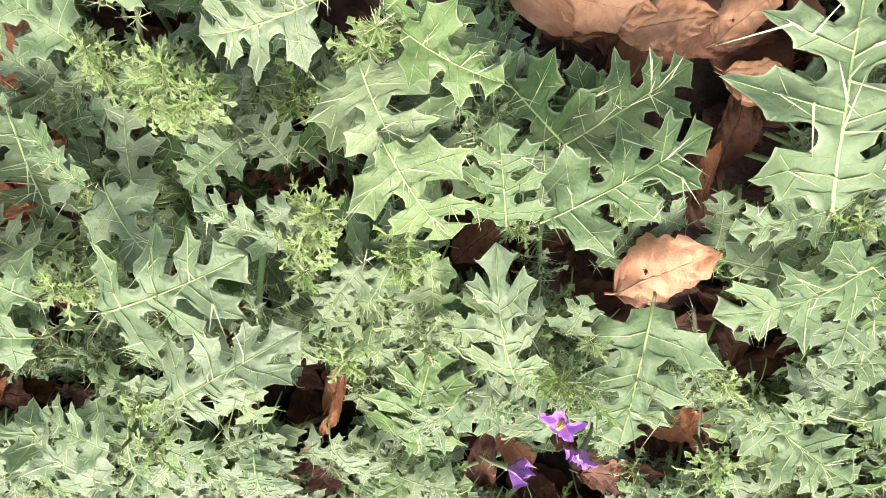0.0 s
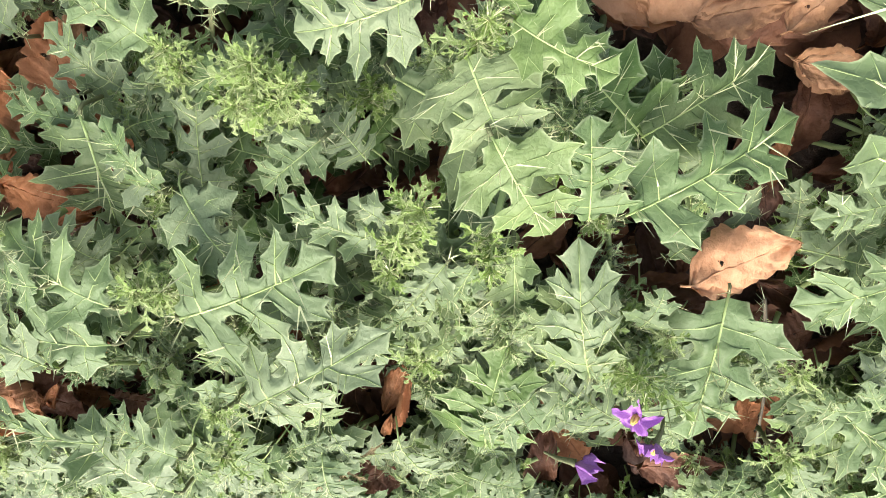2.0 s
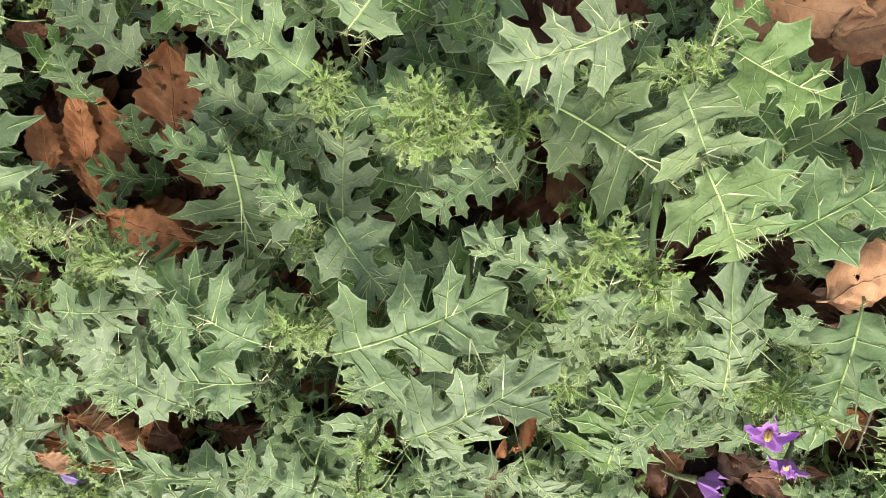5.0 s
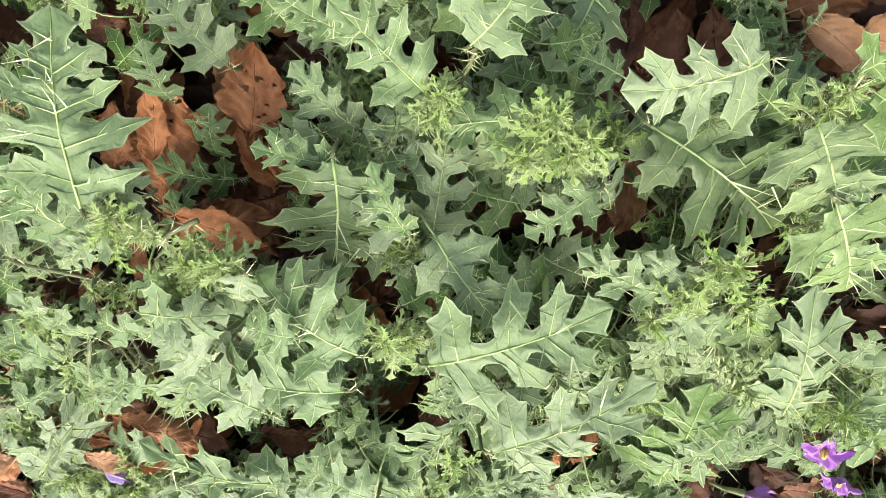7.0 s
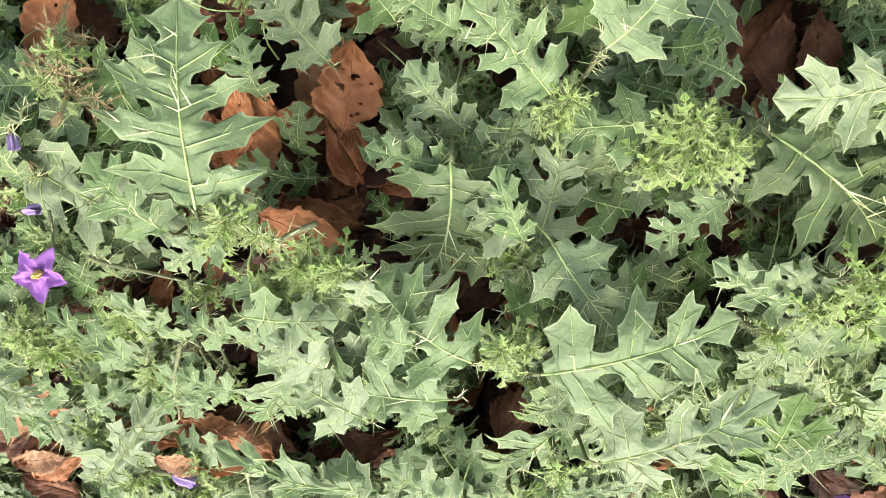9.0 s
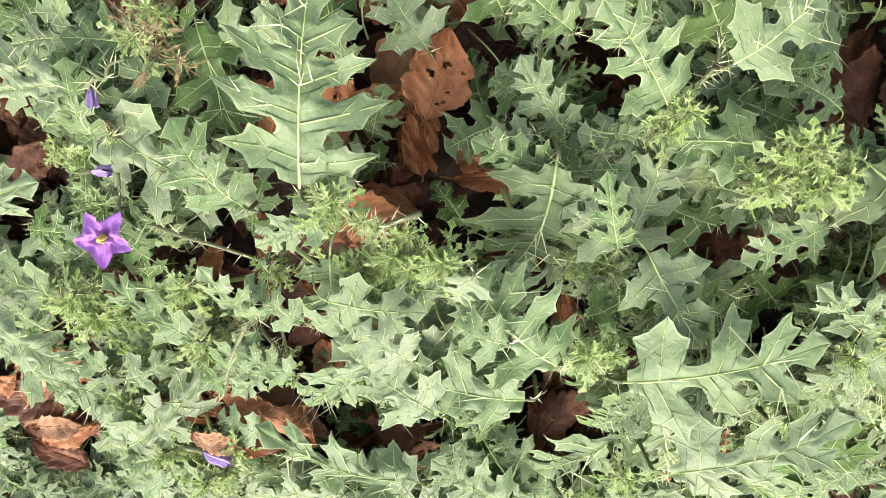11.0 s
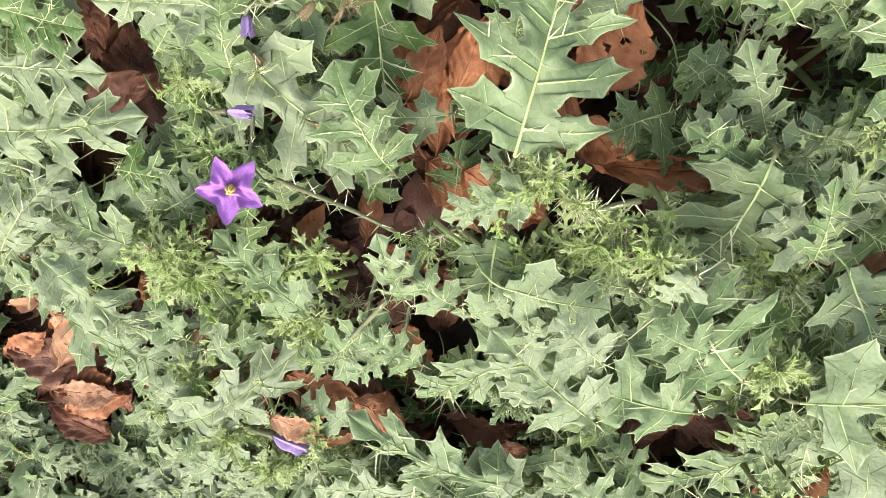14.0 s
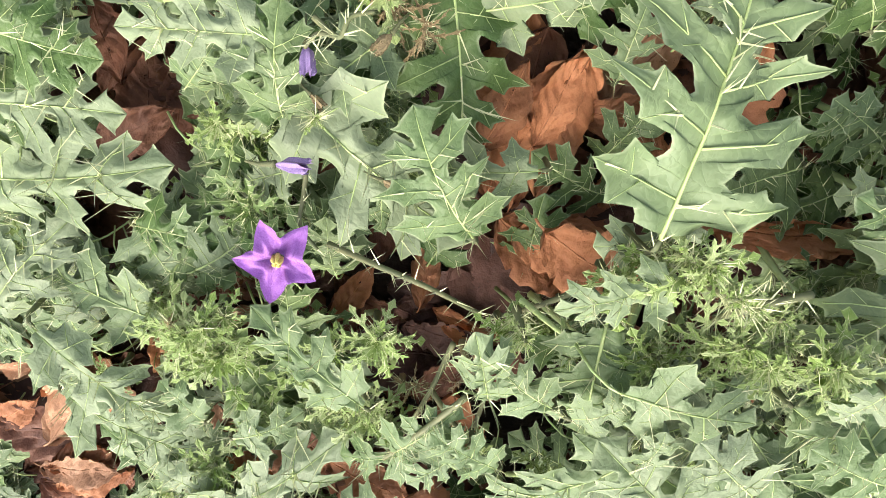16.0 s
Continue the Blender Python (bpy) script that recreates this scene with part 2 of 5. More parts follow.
def leaf_meshes(seed, lobes=3, arch=0.08, droop=0.12, fold=0.18, wave=0.05, deep=0.28, young=False, thorns=12, slim=1.0, broad=True):
    """Blade, veins and prickles of a spiny, deeply lobed leaf, one unit long along +x."""
    r = random.Random(seed)
    ph = r.uniform(0, 20)
    bow = r.uniform(-0.12, 0.12)
    lines, teeth = {}, []

    def width(c):
        return 0.42 * slim * math.sin(math.pi * min(1, 0.27 + 0.70 * c)) ** 0.8

    def shaped(x, y, d, side, dip=0.0, swell=0.0):
        z = arch * math.sin(math.pi * min(1.0, max(0.0, x))) - droop * x * x + fold * y - 1.25 * fold * y ** 1.5
        z += wave * noise.noise(Vector((x * 3.6 + ph, side * y * 4.6, ph * 0.7))) * min(1, y * 6 + 0.15)
        z += 0.30 * wave * noise.noise(Vector((x * 9 + ph, side * y * 9, ph * 1.7))) * min(1, y * 6 + 0.1)
        z += dip * d * d * 2.4 + swell
        return Vector((x, side * y + bow * x * (1 - x) * 2, z))

    def place(c, s, e, h, half, big, side, v, dip=0.0, swell=0.0):
        """A point v of the way from the midrib to the outline at (s, e, h) of the lobe about c."""
        d = h * big
        ang = radians(82 - 30 * (c + e * half))
        x0, x1, y1 = c + s * half, c + e * half + d * math.cos(ang), d * math.sin(ang)
        return shaped(x0 + (x1 - x0) * v, y1 * v, v * d, side, dip, swell * math.sin(math.pi * min(1, v * 1.05)))

    n_v = 3 if young or not broad else 5
    verts, faces, uv = [], [], []
    vein_v, vein_f, thorn_v, thorn_f = [], [], [], []
    end = 0.77
    edges = [0.02 + (end - 0.02) * (k / lobes) ** 0.86 for k in range(lobes + 1)]
    for side in (1, -1):
        grid = []
        for k in range(lobes):
            lo = edges[k] + (0.022 * side if k else 0)
            hi = edges[k + 1] + 0.022 * side * (k + 1 < lobes)
            c, half = (lo + hi) / 2, (hi - lo) / 2
            big = width(c) * r.uniform(0.84, 1.14)
            dip = r.uniform(-0.42, 0.20) * (0.4 if young else 1)
            prof, tooth, tooth2 = lobe_profile(r, deep + r.uniform(-0.04, 0.04), broad, young)
            for s, e, h in prof:
                swell = 0.010 * (1 - math.cos(math.pi * s)) * (0.5 if young else 1)
                grid.append([place(c, s, e, h, half, big, side, i / n_v, dip, swell) for i in range(n_v + 1)])
            lines[(side, k)] = [place(c, 0, 0, 1.0, half, big, side, f, dip) for f in (0, 0.25, 0.5, 0.75, 1)]
            for s, e, h in (prof[tooth], prof[tooth2]):
                inner = place(c, 0, 0, 1.0, half, big, side, 0.36 + 0.1 * (e > 0), dip)
                outer = place(c, s, e, h, half, big, side, 0.96, dip)
                teeth.append([inner, inner.lerp(outer, 0.5) + Vector((0, 0, 0.003)), outer])
        for s, h in ((0.0, deep * 0.30), (0.08, deep * 0.32), (0.15, 0.115), (0.19, 0.16), (0.225, 0.205), (0.27, 0.175), (0.36, 0.145), (0.52, 0.115), (0.70, 0.075), (0.88, 0.032), (1.0, 0.0)):
            u, d, ang = end + s * (1 - end), h * slim, radians(82 - 30 * end - 8.0 * (0.2 - s))
            grid.append([shaped(u + d * math.cos(ang) * i / n_v, d * math.sin(ang) * i / n_v, d * i / n_v, side, 0.0, 0.012 * math.sin(math.pi * i / n_v)) for i in range(n_v + 1)])
        start = len(verts)
        for row in grid:
            wide = (row[-1] - row[0]).length
            for i, p in enumerate(row):
                verts.append(p)
                uv.append((p.x, 1.0 - (1.0 - i / n_v) * wide / 0.30 if wide > 0.01 else 1.0))
        for i in range(len(grid) - 1):
            for j in range(n_v):
                q = start + i * (n_v + 1) + j
                f = (q, q + n_v + 1, q + n_v + 2, q + 1)
                faces.append(f if side < 0 else f[::-1])
    blade = mesh_of("leaf_blade", verts, faces, [BLADE_YOUNG if young else BLADE], uv=uv)
    lift = Vector((0, 0, 0.0042))
    spine = [shaped(u, 0.0, 0.0, 1) + lift for u in (0.0, 0.12, 0.25, 0.38, 0.5, 0.62, 0.74, 0.86, 0.97)]
    thick = 1.0 if broad else 1.45
    tube(vein_v, vein_f, spine, 0.0092 * thick, 0.003, 4)
    for line in lines.values():
        tube(vein_v, vein_f, [p + lift * 0.8 for p in line], 0.0055 * thick, 0.0018, 3)
    if not young:
        for line in teeth:
            tube(vein_v, vein_f, [p + lift * 0.4 for p in line], 0.0028, 0.0012, 3)
    for i in range(thorns):
        if i % 2:
            f = r.uniform(0.05, 0.9) * (len(spine) - 1)
            p = spine[int(f)].lerp(spine[min(int(f) + 1, len(spine) - 1)], f % 1)
            along = Vector((1, 0, 0))
        else:
            line = lines[r.choice(list(lines))]
            f = r.uniform(0.1, 3.4)
            p = line[int(f)].lerp(line[int(f) + 1], f % 1) + lift
            along = (line[4] - line[0]).normalized()
        d = Vector((r.uniform(-0.6, 0.6), r.uniform(-0.6, 0.6), r.uniform(0.2, 0.8))) + along * r.uniform(-0.3, 0.9)
        spike(thorn_v, thorn_f, p, d, r.uniform(0.11, 0.27) * (1.2 if young else 0.6 if lobes == 4 else 1), (0.0048 if lobes == 4 else 0.0066 if broad else 0.0054) * (1.4 if young else 1))
    if young:
        q = len(verts)
        allv = verts + vein_v
        allf = faces + [tuple(k + q for k in f) for f in vein_f]
        idx = [0] * len(faces) + [1] * len(vein_f)
        q = len(allv)
        allv += thorn_v
        allf += [tuple(k + q for k in f) for f in thorn_f]
        idx += [2] * len(thorn_f)
        return mesh_of("young_leaf", allv, allf, [BLADE_YOUNG, VEIN, PRICKLE], idx, uv=uv + [(0, 0)] * (len(allv) - len(uv)))
    if not broad:
        tube(vein_v, vein_f, [Vector((-0.32, 0, -0.42)), Vector((-0.20, 0, -0.16)), Vector((-0.08, 0, -0.025)), spine[0]], 0.013, 0.010, 4)
    q = len(vein_v)
    both = mesh_of("leaf_veins_prickly", vein_v + thorn_v, vein_f + [tuple(k + q for k in f) for f in thorn_f], [VEIN, PRICKLE], [0] * len(vein_f) + [1] * len(thorn_f))
    if not broad:
        a, b = len(verts), len(verts) + len(vein_v)
        whole = mesh_of("small_leaf", verts + vein_v + thorn_v, faces + [tuple(k + a for k in f) for f in vein_f] + [tuple(k + b for k in f) for f in thorn_f], [BLADE, VEIN, PRICKLE],
                        [0] * len(faces) + [1] * len(vein_f) + [2] * len(thorn_f), uv=uv + [(0, 0)] * (len(vein_v) + len(thorn_v)))
        return blade, both, whole, None
    return blade, both, mesh_of("leaf_veins", vein_v, vein_f, [VEIN]), mesh_of("leaf_prickles", thorn_v, thorn_f, [PRICKLE], smooth=False)


LEAVES = [leaf_meshes(100 + k, lobes=2 if k in (1, 3, 8) or k > 10 else 3, arch=0.05 + 0.012 * (k % 5), droop=0.06 + 0.03 * (k % 4), fold=(0.04, 0.12, 0.18)[k % 3],
                      wave=0.068 + 0.016 * (k % 4), deep=0.20 + 0.045 * (k % 3), thorns=17 + k % 6, broad=k < 7) for k in range(14)]
LEAVES += [leaf_meshes(120 + k, lobes=4, arch=0.05, droop=0.08, fold=0.12, wave=0.12, deep=0.23 + 0.06 * k, thorns=26) for k in range(2)]


def young_mesh(seed, teeth=4, slim=1.0, droop=0.1, mats=()):
    """A small unfolding leaf, narrow and sharply toothed, with bristles, one unit long along +x."""
    r = random.Random(seed)
    verts, faces, uv = [], [], []

    def place(u, y, side):
        x = u + y * 0.75
        return Vector((x, side * y, 0.14 * math.sin(math.pi * min(1, x)) - droop * x * x + 0.5 * y - 0.5 * y * y + 0.03 * noise.noise(Vector((x * 4 + seed, side * y * 5, seed)))))

    for side in (1, -1):
        rows = [(0.0, 0.02)]
        for k in range(teeth):
            u, step = 0.06 + 0.80 * k / teeth, 0.80 / teeth
            e = 0.34 * slim * math.sin(math.pi * (0.22 + 0.70 * (u + 0.1))) * r.uniform(0.8, 1.15)
            rows += [(u + 0.10 * step, 0.24 * e), (u + 0.42 * step, 0.45 * e), (u + 0.55 * step, e), (u + 0.62 * step, 0.46 * e), (u + 0.90 * step, 0.22 * e)]
        rows += [(0.90, 0.05 * slim), (1.0, 0.0)]
        start = len(verts)
        for u, w in rows:
            for f in (0.0, 0.5, 1.0):
                verts.append(place(u, w * f, side))
                uv.append((u, f))
        for i in range(len(rows) - 1):
            for j in range(2):
                q = start + i * 3 + j
                f = (q, q + 3, q + 4, q + 1)
                faces.append(f if side < 0 else f[::-1])
    index = [0] * len(faces)
    tube(verts, faces, [place(u, 0, 1) + Vector((0, 0, 0.008)) for u in (0.0, 0.3, 0.6, 0.95)], 0.018, 0.005, 3)
    index += [1] * (len(faces) - len(index))
    for k in range(9):
        p = place(r.uniform(0.05, 0.9), 0, 1)
        spike(verts, faces, p, Vector((r.uniform(-0.3, 0.8), r.uniform(-0.9, 0.9), r.uniform(0.1, 0.9))), r.uniform(0.14, 0.34), 0.009)
    index += [2] * (len(faces) - len(index))
    return mesh_of("young_leaf", verts, faces, mats or (BLADE_YOUNG, VEIN, PRICKLE), index, uv=uv + [(0, 0)] * (len(verts) - len(uv)))


YOUNG = [young_mesh(300 + k, 3 + k % 3, (1.0, 0.8, 1.2)[k % 3], 0.04 + 0.08 * (k % 4)) for k in range(8)]
CRISP = [leaf_meshes(360 + k, lobes=2 + k % 2, arch=0.12, droop=0.10 + 0.12 * (k % 3), fold=(0.3, 0.6, 0.1)[k % 3], wave=0.17, deep=0.13 + 0.04 * (k % 3), young=True, thorns=13, slim=0.9, broad=False) for k in range(8)]
WITHERED = [young_mesh(330 + k, 3, 0.55, 0.5, (DRY, DRY, DRY)) for k in range(3)]



def spray_mesh(seed, count=15):
    """A whole small growing tip in one mesh, one unit wide, upright: bristly stem and crinkled leaves all round."""
    r = random.Random(seed)
    verts, faces, index, uv = [], [], [], []
    for i in range(count):
        f = i / count
        me = r.choice(CRISP if f > 0.35 else YOUNG)
        length = (0.30 + 0.42 * f) * r.uniform(0.75, 1.25)
        m = Matrix.Translation((0, 0, -0.55 * f)) @ pose(0, 0, 0, r.uniform(-25, 25), -(62 - 62 * f + r.uniform(-14, 14)), i * 137.5 + r.uniform(-20, 20)) @ Matrix.Diagonal((length, length * r.uniform(0.65, 1.0), length, 1))
        q = len(verts)
        verts += [m @ v.co for v in me.vertices]
        faces += [tuple(k + q for k in p.vertices) for p in me.polygons]
        index += [p.material_index for p in me.polygons]
        flat = [(0, 0)] * len(me.vertices)
        for loop in me.loops:
            flat[loop.vertex_index] = tuple(me.uv_layers[0].data[loop.index].uv)
        uv += flat
    before = len(faces)
    tube(verts, faces, [Vector((0.25, 0.1, -1.6)), Vector((0.06, 0.02, -0.8)), Vector((0, 0, -0.05))], 0.06, 0.03, 5)
    index += [1] * (len(faces) - before)
    before = len(faces)
    for i in range(34):
        f = r.uniform(0, 1)
        spike(verts, faces, Vector((0.02 * f, 0, -0.9 * f)), Vector((r.uniform(-1, 1), r.uniform(-1, 1), r.uniform(-0.1, 1))), r.uniform(0.22, 0.45), 0.013)
    index += [2] * (len(faces) - before)
    return mesh_of("spray", verts, faces, [BLADE_YOUNG, VEIN, PRICKLE], index, uv=uv + [(0, 0)] * (len(verts) - len(uv)))


SPRAYS = [spray_mesh(400 + k) for k in range(7)]

# ---- ground ----
def ground_height(x, y):
    return -0.012 - 0.012 * min(1, max(0, (-0.35 - x) / 0.2)) + 0.010 * noise.noise(Vector((x * 7, y * 7, 3))) + 0.004 * noise.noise(Vector((x * 30, y * 30, 9)))


def build_ground():
    near = [k * 0.0125 for k in range(-56, 57)]
    far = [0.9, 1.2, 1.8, 3, 6, 15, 40, 120, 400, 1500]
    line = [-f for f in reversed(far)] + near + far
    verts = [Vector((x - 0.15, y - 0.15, ground_height(x - 0.15, y - 0.15) if abs(x) < 2 and abs(y) < 2 else -0.012)) for y in line for x in line]
    n = len(line)
    faces = [(j * n + i, j * n + i + 1, (j + 1) * n + i + 1, (j + 1) * n + i) for j in range(n - 1) for i in range(n - 1)]
    tagged(new("ground", mesh_of("ground", verts, faces, [SOIL])), "dark brown crumbly garden soil under leaf litter", "ground", kind="structure")


build_ground()


# ---- leaf litter ----
def dead_leaf_mesh(seed, mat, cup, roll, ragged, slim, n_u=28, n_v=7, eaten=()):
    """Blade and midrib of a dry fallen leaf, one unit long along +x, cupped, rolled and crumpled, with a nibbled edge."""
    r = random.Random(seed)
    ph = r.uniform(0, 30)
    verts, faces = [], []
    for i in range(n_u + 1):
        u = i / n_u
        w = slim * math.sin(math.pi * u ** 0.85) ** 0.75 * (1 + 0.16 * noise.noise(Vector((u * 7, ph, 0)))) * (1 - 0.35 * max(0, u - 0.8) / 0.2) + 0.004
        for j in range(-n_v, n_v + 1):
            v = j / n_v
            side = abs(v)
            bite = max(0, noise.noise(Vector((u * 5, ph + (3 if j > 0 else 0), 2)))) + 0.5 * max(0, noise.noise(Vector((u * 17, ph + (8 if j > 0 else 0), 5))))
            y = v * w * (1 - ragged * bite * side ** 2)
            ang = roll * y * 3.2
            y2 = math.sin(ang) / (roll * 3.2) if abs(roll) > 0.05 else y
            z = (1 - math.cos(ang)) / (abs(roll) * 3.2) * (1 if roll > 0 else -1) if abs(roll) > 0.05 else 0
            z += cup * math.sin(math.pi * u) + 0.10 * noise.noise(Vector((u * 2.4 + ph, v * 1.6, 1))) + 0.06 * abs(noise.noise(Vector((u * 7 + ph, v * 3, 4))))
            z += 0.028 * math.cos(2 * math.pi * (u * 7.5 - side * 2.2)) * min(1, side * 3) - 0.014 * max(0, 1 - side * 7)
            verts.append(Vector((u - 0.5 + 0.03 * noise.noise(Vector((ph, u * 3, v * 3))), y2 + 0.10 * (u - 0.5) ** 2 * (1 if seed % 2 else -1), z)))
    m = 2 * n_v + 1
    holes = set(eaten)
    for _ in range(r.randrange(0, 4) if n_u > 20 else 0):
        a, b = r.randrange(4, n_u - 6), r.randrange(2, m - 5)
        holes |= {(a, b)}
    for i in range(n_u):
        for j in range(m - 1):
            if (i, j) not in holes:
                q = i * m + j
                faces.append((q, q + m, q + m + 1, q + 1))
            else:
                # rounded corners of the hole
                for di, dj in ((-1, -1), (-1, 1), (1, -1), (1, 1)):
                    if (i + di, j) in holes or (i, j + dj) in holes:
                        continue
                    a, b = i + (di > 0), j + (dj > 0)
                    c = verts[a * m + b]
                    f = r.uniform(0.3, 0.6)
                    verts += [c.lerp(verts[(a - di) * m + b], f), c.lerp(verts[a * m + b - dj], f)]
                    q = len(verts)
                    faces.append((a * m + b, q - 2, q - 1) if di * dj < 0 else (a * m + b, q - 1, q - 2))
    mid = [verts[i * m + n_v] + Vector((0, 0, 0.002)) for i in range(0, n_u + 1, 2)]
    rib_v, rib_f = [], []
    tube(rib_v, rib_f, [mid[0] + Vector((-0.10, 0.03, -0.02)), mid[0] + Vector((-0.05, 0.01, -0.01))] + mid, 0.012, 0.004, 5)
    return mesh_of("dead_leaf", verts, faces, [mat]), mesh_of("dead_leaf_midrib", rib_v, rib_f, [mat])


DEAD = {}
for kind, mat in (("brown", DEAD_BROWN), ("tan", DEAD_TAN), ("dark", DEAD_DARK), ("orange", DEAD_ORANGE)):
    DEAD[kind] = [dead_leaf_mesh(40 + k, mat, (0.05, -0.08, 0.12, 0.02)[k % 4], (0.5, -0.9, 1.4, 0.15, 2.2)[k % 5], 0.5 if k % 2 else 0.22, (0.28, 0.33, 0.24)[k % 3]) for k in range(5)]
DEAD["eaten"] = [dead_leaf_mesh(83, DEAD_ORANGE, 0.03, 0.45, 0.6, 0.36, eaten=((13, 8), (14, 8), (14, 9), (16, 6), (17, 6), (17, 5), (19, 9), (9, 4)))]
DEAD_WORDS = {"eaten": "curled orange-brown fallen leaf with black insect holes", "brown": "dry reddish-brown fallen leaf lying in the litter", "tan": "pale tan fallen leaf, dry and curled", "dark": "dark rotting fallen leaf, flat on the soil",
              "orange": "orange-brown fallen leaf with insect holes"}


def dead_leaf(kind, which, x, y, z, length, heading, tip=0.0, roll=0.0, wide=1.0):
    blade, rib = DEAD[kind][which]
    ob = new("dead_leaf", blade)
    ob.matrix_basis = pose(x, y, z, roll, tip, heading) @ Matrix.Diagonal((length, length * wide, length, 1))
    part("midrib", rib, ob, Matrix())
    return tagged(ob, DEAD_WORDS[kind], "dead leaf", "leaf litter")


def strew():
    r = random.Random(7)
    for k in range(125):
        x, y = r.uniform(-0.66, 0.27), r.uniform(-0.46, 0.10)
        kind = r.choices(("brown", "dark", "tan", "orange"), (5, 3, 0.8, 1.4))[0]
        dead_leaf(kind, r.randrange(5), x, y, ground_height(x, y) + r.uniform(0.010, 0.030), r.uniform(0.038, 0.07), r.uniform(0, 360), r.uniform(-16, 16), r.uniform(-18, 18), r.uniform(0.8, 1.2))
    # the older layer beneath, too many to count
    verts, faces, index = [], [], []
    low = [dead_leaf_mesh(60 + k, DEAD_BROWN, (0.05, -0.08, 0.12, 0.02)[k % 4], (0.5, -0.9, 0.15)[k % 3], 0.2, (0.28, 0.33, 0.24)[k % 3], 12, 4)[0] for k in range(5)]
    for k in range(1050):
        x, y = (r.uniform(-0.85, 0.45), r.uniform(-0.70, 0.36)) if k < 560 else (r.gauss(-0.2, 0.8), r.gauss(-0.15, 0.8))
        n = r.choices((0, 1), (2, 3))[0]
        me = low[r.randrange(5)]
        size = r.uniform(0.045, 0.08)
        m = pose(x, y, ground_height(x, y) + r.uniform(0.002, 0.012), r.uniform(-12, 12), r.uniform(-10, 10), r.uniform(0, 360)) @ Matrix.Scale(size, 4)
        q = len(verts)
        verts += [m @ v.co for v in me.vertices]
        faces += [tuple(i + q for i in p.vertices) for p in me.polygons]
        index += [n] * len(me.polygons)
    tagged(new("leaf_litter", mesh_of("leaf_litter", verts, faces, [DEAD_BROWN_OLD, DEAD_DARK_OLD], index)), "matted layer of brown and dark fallen leaves on soil", "leaf litter", kind="stuff")


strew()


# ---- plants ----
class Plant:
    def __init__(self, x, y, words="sprawling spiny weed with lobed grey-green leaves"):
        self.root = Vector((x, y, ground_height(x, y)))
        self.ob = tagged(new("spiny_weed"), words, "weed", "spiny weeds")
        self.ob.location = self.root
        self.nodes = []

    def at(self, m):
        return Matrix.Translation(-self.root) @ m


PLANTS = [Plant(x, y) for x, y in ((0.17, -0.09), (0.05, -0.22), (-0.02, -0.09), (-0.12, -0.17), (-0.17, -0.06), (-0.27, -0.14), (-0.33, -0.07),
                                   (-0.40, -0.20), (-0.48, -0.11), (-0.56, -0.27), (-0.25, 0.10), (0.02, 0.10), (-0.2, -0.36), (0.20, -0.34), (-0.5, 0.08))]
for k in (6, 8, 1):
    PLANTS[k].ob["label"] = "sprawling spiny weed with lobed leaves and purple star flowers"


def nearest(x, y):
    return min(PLANTS, key=lambda p: (p.root.x - x) ** 2 + (p.root.y - y) ** 2)


def canopy(x, y):
    """Height of the leaf canopy over the ground."""
    along = 0.05 + 0.10 / (1 + math.exp(-(x + 0.38) / 0.04)) - 0.045 / (1 + math.exp(-(x - 0.035) / 0.02))
    return along * (1 - 0.5 * min(1, max(0, (-0.16 - y) / 0.16)) - 0.45 * min(1, max(0, (y + 0.08) / 0.1)))


GROWN = []


def stalk(plant, p, d, length, r0, r1):
    """A petiole from p backwards along -d, bending down into the stems below."""
    low = max(ground_height(p.x, p.y) + 0.004, p.z - 2.6 * length)
    a, b = p - d * length * 0.35 + Vector((0, 0, -length * 0.10)), p - d * length * 0.62 + Vector((0, 0, -length * 0.5))
    line = [p, a, b, Vector((b.x - d.x * length * 0.1, b.y - d.y * length * 0.1, min(low, b.z - 0.002)))]
    verts, faces = [], []
    tube(verts, faces, [q - plant.root for q in line], r0, r1, 5)
    ob = part("petiole", mesh_of("petiole", verts, faces, [STEM]), plant.ob, Matrix())
    rr = random.Random(int(p.x * 1e5) ^ int(p.y * 1e5))
    tv, tf = [], []
    for i in range(7):
        f = rr.uniform(0.05, 0.95) * 3
        q = line[int(f)].lerp(line[int(f) + 1], f % 1) - plant.root
        spike(tv, tf, q, Vector((rr.uniform(-1, 1), rr.uniform(-1, 1), rr.uniform(-0.2, 1))), rr.uniform(0.004, 0.009), 0.0003)
    part("prickle_coat", mesh_of("petiole_prickles", tv, tf, [PRICKLE], smooth=False), ob, Matrix(), kind="stuff")


